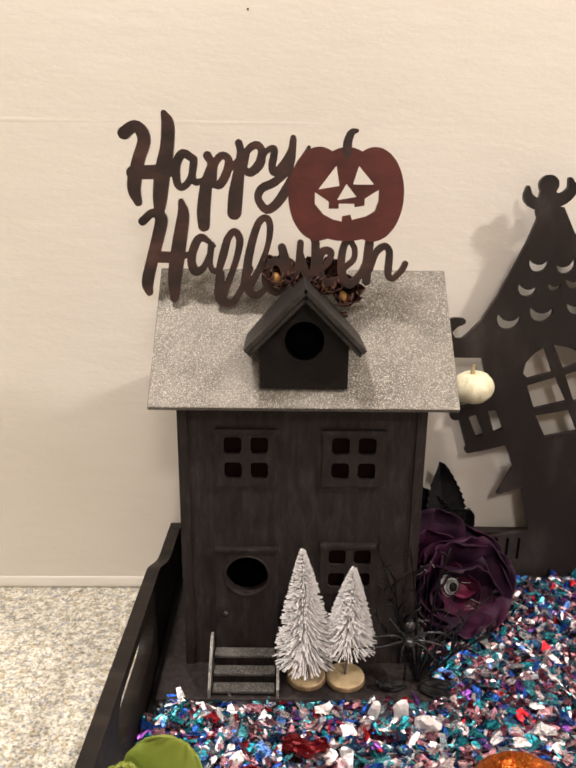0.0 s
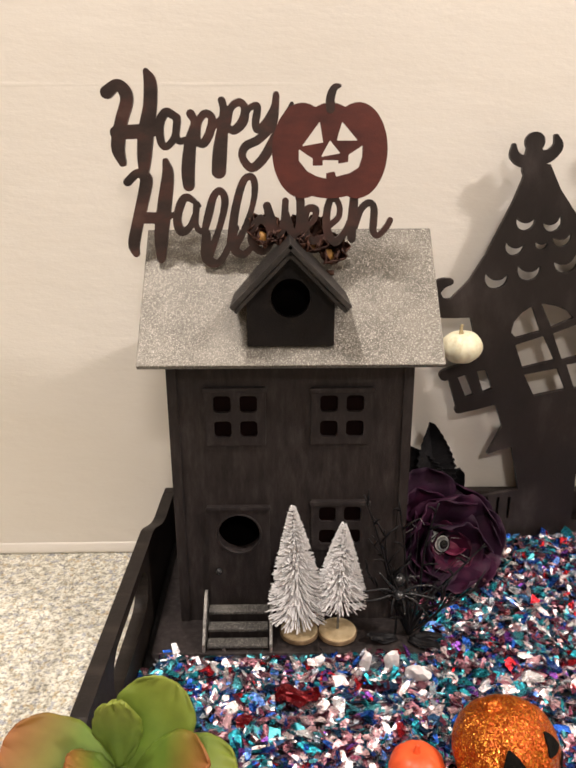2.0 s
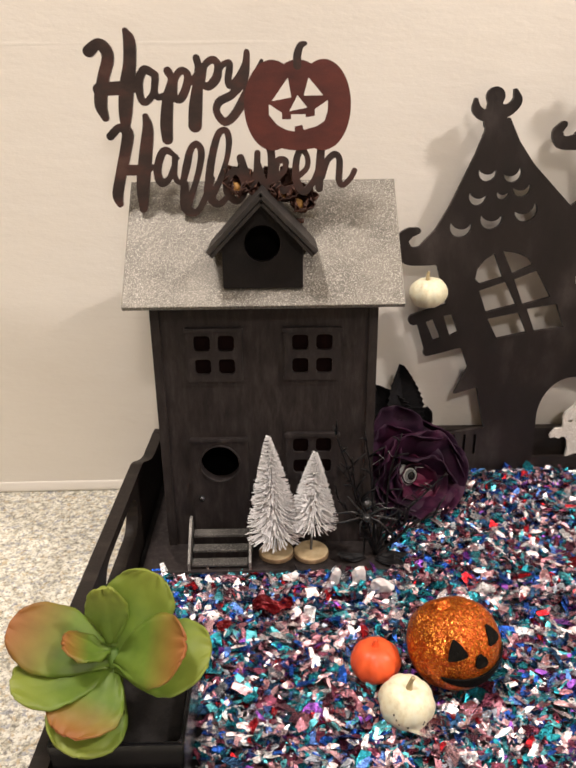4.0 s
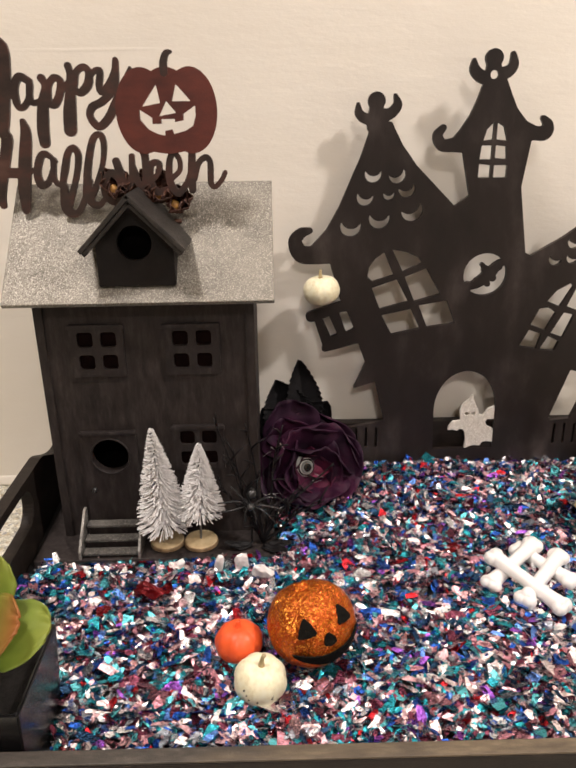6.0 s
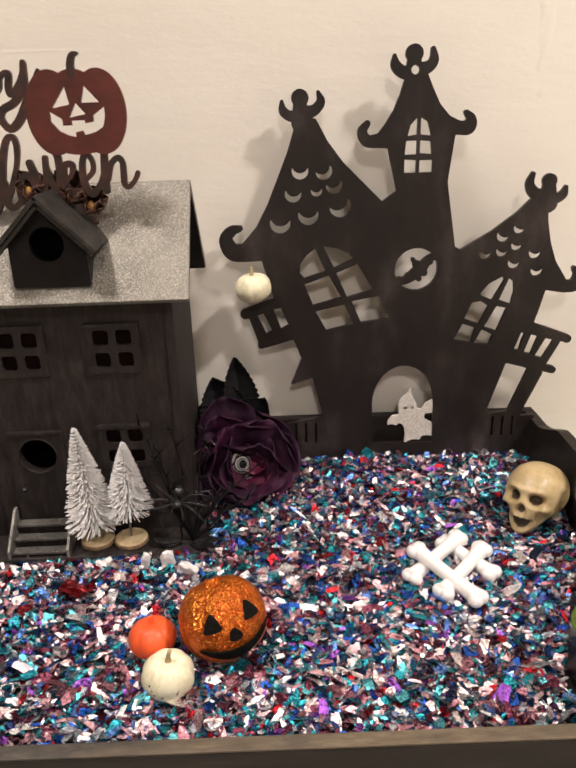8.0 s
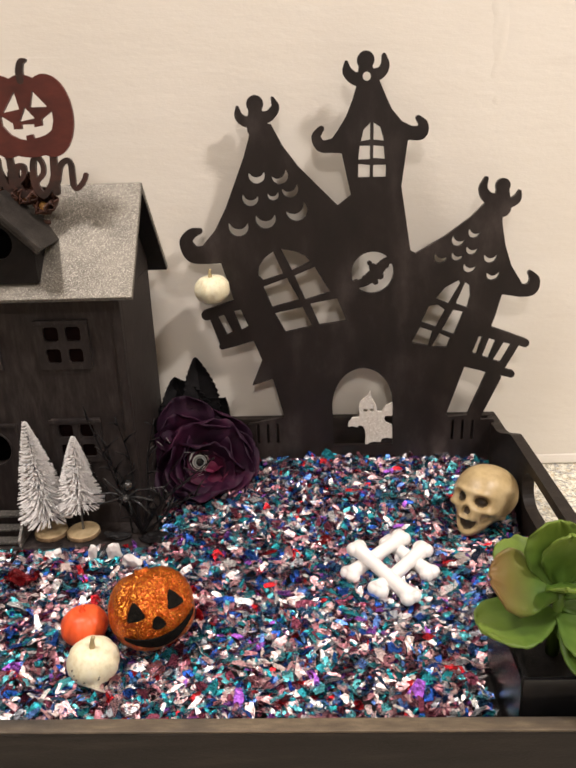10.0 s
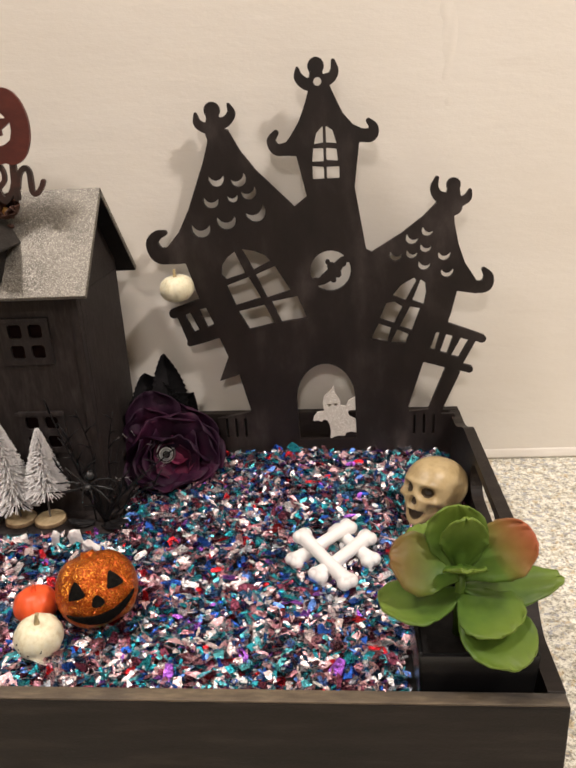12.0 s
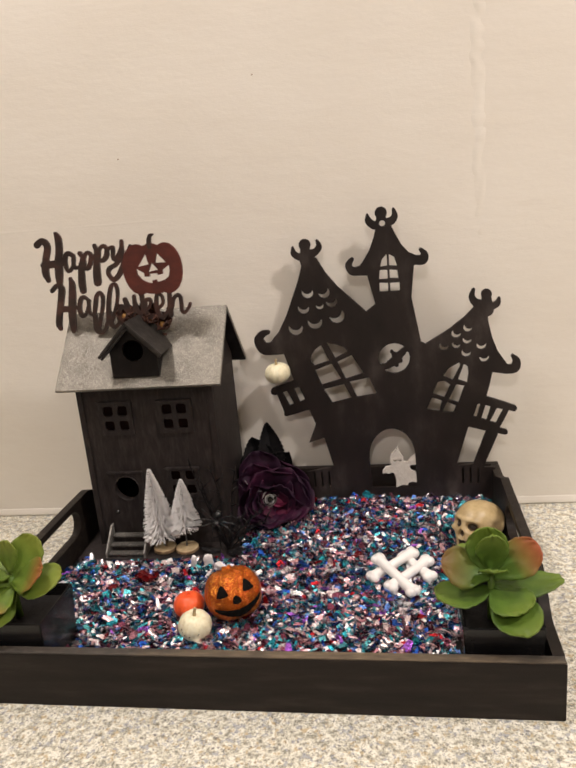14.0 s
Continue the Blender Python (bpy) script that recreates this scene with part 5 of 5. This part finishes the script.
# ---- bottle-brush trees ----
def brush_tree(foot, tip, girth, low, seed, label):
    x, y, z0 = foot
    t = thing("bottle_brush_tree", foot, label, "tree", "bottle-brush trees")
    rng = random.Random(seed)
    part("wood_slice", lathe([(0.0119, 0.0), (0.0126, 0.0006), (0.0125, 0.0040), (0.0121, 0.0045)], foot, 30), M_BIRCH, t, "pale round wood slice base")
    part("bark_ring", lathe([(0.0127, 0.0006), (0.0131, 0.0010), (0.0131, 0.0032), (0.0127, 0.0037)], foot, 30), M_BARK, t)
    root, tip = Vector((x, y, z0 + 0.005)), Vector(tip)
    part("wire_trunk", tube([root, root.lerp(tip, 0.97)], 0.0009, 7), M_WIRE, t, "twisted grey wire")
    verts, faces = [], []
    n, turns = 1700, 15
    for k in range(n):
        h = (k / n) ** 0.90
        at = root.lerp(tip, low + (1 - low) * h)
        a = 2 * math.pi * turns * h + math.pi * (k % 2) + rng.gauss(0, 0.30)
        r = girth * ((1 - h) ** 0.92) * rng.uniform(0.86, 1.08) + 0.0016
        if h < 0.06:
            r *= 0.80 + 3.3 * h
        d = Vector((math.cos(a), math.sin(a), 0))
        s = Vector((-d.y, d.x, 0))
        p0 = at + d * 0.0006
        p1 = at + d * r + Vector((0, 0, -0.22 * r * (1 - h) ** 1.5 + 0.16 * r * h + rng.uniform(-0.0007, 0.0007)))
        base = len(verts)
        for p, ww in ((p0, 0.00026), (p1, 0.00038)):
            verts += [tuple(p + s * ww), tuple(p - s * ww * 0.6 + Vector((0, 0, ww))), tuple(p - s * ww * 0.6 - Vector((0, 0, ww)))]
        faces += [(base + i, base + (i + 1) % 3, base + 3 + (i + 1) % 3, base + 3 + i) for i in range(3)] + [(base + 3, base + 4, base + 5)]
    me = bpy.data.meshes.new("bristles")
    me.from_pydata([tuple(Vector(v) - t.location) for v in verts], [], faces)
    me.materials.append(M_BRISTLE)
    ob = new("bristles", me)
    ob.parent = t
    tagged(ob, "frosted silver-white bristles", kind="stuff")
    return t


brush_tree((0.0325, 0.4300, HZ0), (0.0282, 0.4250, 0.1180), 0.0208, 0.14, 3, "taller frosted white bottle-brush tree on a wood slice")
brush_tree((0.0583, 0.4290, HZ0), (0.0610, 0.4290, 0.1030), 0.0180, 0.31, 4, "shorter frosted white bottle-brush tree on a wood slice")


# ---- potted succulents ----
def pot(p, x0, x1, y0, y1, z1):
    w = 0.0022
    bm = bmesh.new()
    z0, t = 0.0064, 0.0035
    out = [[(x0 + t, y0 + t), (x1 - t, y0 + t), (x1 - t, y1 - t), (x0 + t, y1 - t)], [(x0, y0), (x1, y0), (x1, y1), (x0, y1)],
           [(x0 + w, y0 + w), (x1 - w, y0 + w), (x1 - w, y1 - w), (x0 + w, y1 - w)], [(x0 + w + 0.001, y0 + w + 0.001), (x1 - w - 0.001, y0 + w + 0.001), (x1 - w - 0.001, y1 - w - 0.001), (x0 + w + 0.001, y1 - w - 0.001)]]
    rows = [[bm.verts.new((a, b, z)) for a, b in r] for r, z in zip(out, (z0, z1, z1, z1 - 0.014))]
    for a, b in zip(rows, rows[1:]):
        for k in range(4):
            bm.faces.new((a[k], a[(k + 1) % 4], b[(k + 1) % 4], b[k]))
    bm.faces.new(rows[0][::-1])
    bm.faces.new(rows[-1])
    bmesh.ops.bevel(bm, geom=[e for e in bm.edges], offset=0.0009, segments=2, affect="EDGES")
    part("pot", bm, M_POT, p, "square glossy black plastic pot")
    part("filler", box(x0 + 0.0042, x1 - 0.0042, y0 + 0.0042, y1 - 0.0042, z1 - 0.0135, z1 - 0.0105, 0.0006), M_SOIL, p, "black filler")


def leaf(p, at, out, up, length, width, cup, material, seed, point=0.0):
    """A fleshy spoon leaf, built along its own y axis and then turned."""
    out = Vector(out).normalized()
    up = (Vector(up) - out * Vector(up).dot(out)).normalized()
    side = out.cross(up)

    def f(u, v):
        s = (u - 0.5) * 2
        v = 0.95 * math.sin(v * math.pi / 2)
        w = width * (math.sqrt(max(0.0, 1 - ((v - 0.58) / 0.42) ** 2)) if v > 0.58 else 0.24 + 0.76 * math.sin(v / 0.58 * math.pi / 2) ** 1.3)
        w *= 1 - point * max(0.0, (v - 0.45) / 0.55) ** 0.7 * (0.75 if v < 0.97 else 1)
        w *= 1 + 0.05 * noise.noise((v * 7, seed, s)) + 0.022 * noise.noise((v * 24, seed * 3, s * 2))
        lift = cup * length * (0.75 * v * v - 0.35 * v) + cup * 0.55 * width * (s * s) * min(1, v * 2) * 0.5 * (1 - 0.5 * v)
        return Vector((s * w * 0.5, v * length + 0.05 * length * (1 - s * s) * (v / 0.95) ** 8, lift + 0.0009 * noise.noise((s * 2 + seed, v * 3, seed)) + 0.0026 * max(abs(s), v) ** 6 * noise.noise((s * 5 + seed, v * 7, 2.0))))
    bm = sheet(f, 16, 30, 0.0030, None, lambda u, v: 0.30 + 0.70 * (1 - (2 * u - 1) ** 2) * (1 - 0.75 * v ** 3))
    m = Matrix((side, out, up)).transposed().to_4x4()
    m.translation = Vector(at) - origin_of(p)
    me_ob = part("leaf", bm, material, None, smooth=True)
    me_ob.parent = p
    me_ob.matrix_local = m
    return me_ob


def succulent(c, leaves, box_at, label):
    p = thing("potted_succulent", (c[0], c[1], 0.0064), label, "succulent", "potted succulents")
    pot(p, *box_at)
    part("stalk", tube([(c[0], c[1], box_at[4] - 0.012), (c[0], c[1], c[2] + 0.004)], [0.0034, 0.0028], 10), M_LEAF, p, smooth=True)
    for k, (out, up, length, width, cup, dz, material, *point) in enumerate(leaves):
        o = Vector(out).normalized()
        leaf(p, (c[0] + o.x * 0.001, c[1] + o.y * 0.001, c[2] + dz), out, up, length, width, cup, material, k * 1.7, *point)


succulent((0.3645, 0.2520, 0.0915), [
    ((-0.10, 0.25, 0.95), (0, -1, 0.3), 0.0400, 0.0330, 0.35, 0.000, M_LEAF),
    ((0.02, 0.02, 1.0), (0, -1, 0.1), 0.0350, 0.0250, 0.45, 0.003, M_LEAF),
    ((-0.95, -0.10, 0.32), (0.2, -0.75, 0.9), 0.0410, 0.0330, 0.25, 0.001, M_TANLEAF),
    ((0.84, 0.05, 0.56), (-0.5, -0.75, 0.6), 0.0440, 0.0320, 0.25, 0.000, M_BLUSH),
    ((0.97, 0.16, -0.06), (0, -0.25, 1), 0.0570, 0.0330, 0.12, -0.008, M_LEAF, 0.65),
    ((0.00, -0.85, 0.30), (0, -0.1, 1), 0.0170, 0.0230, 0.35, 0.006, M_LEAF),
    ((-0.95, -0.28, -0.16), (0, -0.10, 1), 0.0440, 0.0340, 0.52, -0.011, M_LEAF),
    ((0.60, -0.78, -0.08), (0, -0.25, 1), 0.0360, 0.0380, 0.20, -0.011, M_LEAF),
    ((0.50, -0.78, -0.26), (0.1, -0.7, 0.75), 0.0490, 0.0370, 0.30, -0.0135, M_LEAF),
    ((-0.4, 0.85, 0.2), (0, -0.2, 1), 0.0420, 0.0350, 0.25, -0.004, M_LEAF)],
    (0.3390, 0.4010, 0.2225, 0.2890, 0.064), "green succulent with blushed leaf tips in a black pot")
succulent((-0.0430, 0.2520, 0.0895), [
    ((0.46, 0.50, 0.76), (-0.1, -1, 0.5), 0.0420, 0.0350, 0.30, 0.000, M_LIME),
    ((-0.03, 0.12, 0.98), (-0.05, -1, 0.2), 0.0300, 0.0200, 0.20, 0.008, M_LIME),
    ((0.85, -0.25, 0.33), (-0.3, -0.6, 0.9), 0.0415, 0.0335, 0.22, 0.000, M_LIMEBLUSH),
    ((0.98, -0.02, 0.09), (0, -0.35, 1), 0.0460, 0.0390, 0.22, -0.004, M_LIME),
    ((-0.90, 0.15, 0.27), (0.3, -0.7, 0.9), 0.0510, 0.0330, 0.25, -0.003, M_LIMEBLUSH),
    ((-0.88, -0.20, 0.24), (0.2, 0.10, 0.98), 0.0225, 0.0215, 0.50, 0.003, M_LIMEBLUSH),
    ((-0.92, -0.28, -0.04), (0, -0.15, 1), 0.0450, 0.0330, 0.30, -0.006, M_LIME),
    ((-0.40, -0.86, -0.24), (0, -0.35, 1), 0.0365, 0.0360, 0.22, -0.006, M_LIMEBLUSH),
    ((-0.36, -0.80, -0.33), (0.1, -0.7, 0.75), 0.0390, 0.0370, 0.25, -0.010, M_LIME),
    ((-0.45, -0.80, -0.50), (0.0, -0.6, 0.75), 0.0340, 0.0300, 0.25, -0.012, M_LIME)],
    (-0.0700, -0.0080, 0.2245, 0.2890, 0.064), "bright green succulent with red-blushed leaves in a black pot")

# ---- the dark rose with an eye in it ----
ROSE = Vector((0.1475, 0.5140, 0.0330))
rose = thing("eyeball_rose", (ROSE.x, ROSE.y, 0.014), "large dark plum fabric rose with a toy eyeball at its heart", "rose")
FACING = Vector((0.16, -1.0, 0.36)).normalized()
rx_side = FACING.cross(Vector((0, 0, 1))).normalized()
rx_up = rx_side.cross(FACING)
rose_rng = random.Random(17)
for count, spread, length, width, root, mat, turn0 in ((5, 1.22, 0.049, 0.076, -0.018, M_PETAL, 0.35), (5, 1.02, 0.044, 0.066, -0.010, M_PETAL, 0.95), (4, 0.80, 0.036, 0.056, -0.003, M_PETAL, 0.2), (4, 0.78, 0.024, 0.036, 0.000, M_INNER, 1.1)):
    for k in range(count):
        a = turn0 + 2 * math.pi * k / count + rose_rng.uniform(-0.22, 0.22)
        sp = spread + rose_rng.uniform(-0.12, 0.08)
        radial = rx_side * math.cos(a) + rx_up * math.sin(a)
        out = radial * math.sin(sp) + FACING * math.cos(sp)
        reach = rose_rng.uniform(0.82, 1.10)
        part("petal", petal(ROSE + FACING * root, out, -radial * math.cos(sp) + FACING * math.sin(sp), length * reach * 1.16, width * 1.16, 0.16, 0.0010, None, 0.15, k + count), mat, rose, "magenta-flushed inner petal" if mat is M_INNER else "", smooth=True)
EYE_AT = Vector((0.1408, 0.5065, 0.0415))
eyeball = part("eyeball", ball(EYE_AT, (0.0098, 0.0098, 0.0098), 4), M_EYE, rose, "glossy white toy eyeball", smooth=True)
gaze = Vector((0.34, -0.88, 0.30)).normalized()
spin = gaze.to_track_quat("Z", "Y").to_matrix().to_4x4()
part("iris_line", lathe([(0.0071, 0.0065), (0.0075, 0.0069), (0.0068, 0.0077), (0.0063, 0.0074)], EYE_AT, 28, spin), M_PUPIL, eyeball, smooth=True)
part("iris", lathe([(0.0054, 0.0077), (0.0054, 0.0088), (0.0036, 0.0097)], EYE_AT, 28, spin), M_IRIS, eyeball, "grey iris", smooth=True)
part("pupil", lathe([(0.0035, 0.0088), (0.0035, 0.0100), (0.0016, 0.0104)], EYE_AT, 24, spin), M_PUPIL, eyeball, "black pupil", smooth=True)


M_PINK = surface("pink_satin_petal", [(0.25, (0.16, 0.018, 0.06)), (0.5, (0.30, 0.040, 0.11)), (0.75, (0.42, 0.07, 0.17))], (60, 60, 60), rough=0.5, bumps=0.25, shine=0.3)
part("petal", petal(EYE_AT - rx_side * 0.005 - rx_up * 0.003 - FACING * 0.003, -rx_side * 0.9 - rx_up * 0.15 + FACING * 0.25, FACING + rx_up * 0.5, 0.019, 0.017, 0.2, 0.0008, None, 0.1, 3), M_PINK, rose, "bright pink petal beside the eyeball", smooth=True)
part("petal", petal(ROSE - rx_side * 0.010 + rx_up * 0.002, -rx_side * 0.85 + rx_up * 0.50 + FACING * 0.25, FACING + rx_side * 0.2, 0.040, 0.054, 0.22, 0.0009, None, 0.10, 9), M_PETAL, rose, smooth=True)
part("petal", petal(ROSE - rx_up * 0.010 + FACING * 0.004, -rx_up * 0.80 + FACING * 0.55 - rx_side * 0.15, FACING + rx_up * 0.6, 0.034, 0.066, 0.30, 0.0009, None, 0.12, 5), M_PETAL, rose, smooth=True)
part("petal", petal(EYE_AT + rx_side * 0.0095 - FACING * 0.008, FACING * 0.92 + rx_side * 0.25 + rx_up * 0.05, -rx_side + FACING * 0.2, 0.0230, 0.036, 0.20, 0.0009, None, 0.12, 12), M_PETAL, rose, smooth=True)


def jagged_leaf(at, out, up, length, width, seed):
    out = Vector(out).normalized()
    up = (Vector(up) - out * Vector(up).dot(out)).normalized()
    side = out.cross(up)

    def f(u, v):
        s = (u - 0.5) * 2
        tooth = 1 - 0.16 * ((v * 12 + 0.3 * seed) % 1.0)
        w = width * math.sin(math.pi * min(0.97, 0.10 + 0.87 * v ** 0.75)) ** 0.85 * (tooth if abs(s) > 0.99 else 1)
        return Vector(at) + out * (length * v) + side * (s * w * 0.5) + up * (0.20 * width * abs(s) + 0.004 * math.sin(v * 3 + seed) + 0.00018 * math.sin(v * 50 - abs(s) * 8))
    return sheet(f, 8, 36, 0.0007)


for root, way, long, wide, seed in (((0.1440, 0.546, 0.064), (-0.08, 0.02, 1), 0.0600, 0.036, 1.0), ((0.1330, 0.543, 0.060), (-0.30, 0.05, 1), 0.0480, 0.050, 2.0), ((0.1440, 0.543, 0.064), (0.75, 0.05, 0.80), 0.0300, 0.040, 3.0), ((0.1260, 0.541, 0.056), (-0.62, 0.05, 0.80), 0.0330, 0.034, 4.0)):
    part("rose_leaf", jagged_leaf(root, way, (0.15, -1, 0.1), long, wide, seed), M_BLACKLEAF, rose, "black serrated fabric leaf")
part("calyx", ball((0.148, 0.5400, 0.044), (0.016, 0.009, 0.030), 3), M_BLACKLEAF, rose, smooth=True)

for root, way, long, wide, seed in ((ROSE + rx_up * 0.026 + rx_side * 0.012, rx_up + FACING * 0.10 + rx_side * 0.22, 0.040, 0.052, 21), (ROSE + rx_up * 0.020 + rx_side * 0.018, rx_up + FACING * 0.35 + rx_side * 0.30, 0.034, 0.046, 22)):
    part("petal", petal(root, way, FACING, long, wide, 0.26, 0.0009, None, 0.15, seed), M_PETAL, rose, "dark upright outer petal", smooth=True)
part("petal", petal(ROSE + FACING * 0.018 - rx_up * 0.018 + rx_side * 0.006, FACING * 0.92 - rx_up * 0.38 + rx_side * 0.10, rx_up + FACING * 0.3, 0.026, 0.050, 0.24, 0.0009, None, 0.14, 23), M_PETAL, rose, smooth=True)

# ---- black twigs beside the house ----
twigs = thing("black_twig_spray", (0.108, 0.428, HZ0), "spray of thin black glittered twigs beside the birdhouse", "twigs")
rng = random.Random(21)
RAYS = [(-0.036, 0.000, 0.105), (-0.020, -0.002, 0.082), (-0.006, 0.004, 0.098), (0.012, 0.010, 0.090), (-0.026, 0.003, 0.070), (0.052, 0.030, 0.052), (0.026, -0.006, 0.046), (-0.030, -0.004, 0.052), (0.046, 0.004, 0.034)]
for dx, dy, dz in RAYS:
    root = Vector((0.106, 0.426, HZ0 + 0.002))
    pts = [root]
    for s in (0.33, 0.66, 1.0):
        pts.append(root + Vector((dx * s ** 1.2, dy * s, dz * s)) + Vector((rng.uniform(-0.005, 0.005), rng.uniform(-0.003, 0.003), rng.uniform(-0.004, 0.004))))
    line = spline(pts, 5)
    bm = tube(line, list(np.linspace(0.0012, 0.0005, len(line))), 6)
    twig = part("twig", bm, M_TWIG, twigs, smooth=True)
    for k in range(4, len(line) - 1, 2):
        p = Vector(tuple(line[k]))
        q = p + Vector((rng.uniform(-0.013, 0.013), rng.uniform(-0.006, 0.004), rng.uniform(0.003, 0.014)))
        part("side_shoot", tube([p, p.lerp(q, 0.5) + Vector((0, 0, 0.001)), q], [0.0009, 0.0007, 0.0004], 5), M_TWIG, twig, smooth=True)
# pale grey for the ends of the thin sprigs
M_TIP = surface("pale_twig_tip", [(0.3, (0.22, 0.21, 0.21)), (0.7, (0.50, 0.48, 0.48))], (600, 600, 600), rough=0.35, bumps=0.0)
for k in range(11):
    a, lean = rng.uniform(0, 6.28), rng.uniform(-0.7, 0.7)
    p = Vector((0.124 + 0.024 * math.cos(a), 0.470 + rng.uniform(-0.012, 0.010), 0.056 + 0.022 * math.sin(a)))
    q = p + Vector((rng.uniform(0.003, 0.012), -0.002, 0.010 * lean))
    stem_line = spline([(0.108, 0.430, HZ0 + 0.01), tuple(Vector((0.108, 0.430, HZ0 + 0.01)).lerp(p, 0.6) + Vector((0, 0, 0.004))), tuple(p)], 4)
    sprig = part("sprig", tube(stem_line, 0.00022, 5), M_TWIG, twigs, smooth=True)
    part("pale_tip", tube([p, q], [0.00024, 0.00014], 5), M_TIP, sprig, "pale tip of a thin sprig")
for k in range(4):
    a, d = rng.uniform(0, 6.28), rng.uniform(0.002, 0.016)
    at = Vector((0.100 + math.cos(a) * d, 0.424 + math.sin(a) * d * 0.5, HZ0 + 0.001))
    part("frond", petal(at, (math.cos(a), math.sin(a) * 0.5 - 0.2, rng.uniform(0.02, 0.16)), (0, -0.2, 1), rng.uniform(0.016, 0.024), rng.uniform(0.006, 0.010), 0.2, 0.0005, None, 0.1, k), M_TWIG, twigs, smooth=True)

# ---- spider ----
SP = Vector((0.0975, 0.4245, 0.0535))
spider = thing("toy_spider", (SP.x, SP.y, HZ0), "glossy black plastic toy spider on the dark fronds", "spider")
part("abdomen", ball(SP + Vector((0.0005, 0.0050, 0.0075)), (0.0048, 0.0058, 0.0050), 3), M_SPIDER, spider, smooth=True)
part("head", ball(SP + Vector((0, -0.0030, 0.0005)), (0.0034, 0.0038, 0.0031), 3), M_SPIDER, spider, smooth=True)
SPIDER_LEGS = [(-0.016, -0.002, -0.037, -0.003), (-0.010, 0.006, -0.024, 0.006), (-0.007, 0.010, -0.014, 0.020), (-0.004, -0.004, -0.005, -0.012),
               (0.010, 0.002, 0.022, 0.000), (0.010, -0.003, 0.019, -0.013), (0.003, -0.005, 0.004, -0.013), (0.010, 0.008, 0.020, 0.010)]
for kx, kz, tx, tz in SPIDER_LEGS:
    line = spline([SP + Vector((kx * 0.15, -0.001, 0.0005)), SP + Vector((kx, -0.004, kz)), SP + Vector((tx, -0.006, tz))], 7)
    part("leg", tube(line, list(np.linspace(0.0012, 0.0006, len(line))), 6), M_SPIDER, spider, smooth=True)
part("belly_pin", tube([SP, (SP.x, SP.y + 0.004, HZ0 + 0.001)], 0.0008, 6), M_SPIDER, spider)


# ---- pale chips and a red foil scrap before the house ----
def chip(at, sx, sy, sz, tilt, seed):
    rng = random.Random(seed)
    bm = ball((0, 0, 0), (1, 1, 1), 2)
    for v in bm.verts:
        k = max(abs(v.co.x), abs(v.co.y), abs(v.co.z))
        v.co = Vector((v.co.x / k ** 0.7 * sx, v.co.y / k ** 0.7 * sy, v.co.z / k ** 0.7 * sz)) * rng.uniform(0.78, 1.06)
    bmesh.ops.rotate(bm, verts=bm.verts[:], cent=(0, 0, 0), matrix=Euler([radians(a) for a in tilt]).to_matrix())
    bmesh.ops.translate(bm, verts=bm.verts[:], vec=at)
    return single("crystal_chip", bm, M_CRYSTAL, "pale pearly chip standing in the foil before the steps", "chip", at, "pearly chips")


chip((0.0735, 0.3985, 0.0195), 0.0035, 0.0022, 0.0096, (10, 12, 0), 1)
chip((0.0905, 0.3985, 0.0200), 0.0056, 0.0028, 0.0104, (12, -8, 20), 2)
chip((0.1055, 0.3895, 0.0190), 0.0074, 0.0032, 0.0080, (25, 30, -10), 3)
chip((0.0450, 0.4040, 0.0175), 0.0034, 0.0027, 0.0042, (15, -10, 30), 4)
RNG = random.Random(8)
for (x, y, L, W) in ((0.0310, 0.3740, 0.028, 0.014), (0.2490, 0.4100, 0.012, 0.009), (0.3060, 0.3480, 0.010, 0.008), (-0.001, 0.355, 0.010, 0.008)):
    z = bed(x, y) + 0.003
    bm = petal((x - L / 2, y, z), (1, RNG.uniform(-0.3, 0.3), 0.05), (0, -0.1, 1), L, W, 0.12, 0.0004, None, 0.3, x * 90)
    single("foil_scrap", bm, M_RED, "crumpled dark red foil scrap on the shreds", "foil scrap", (x, y, z), "red foil scraps")
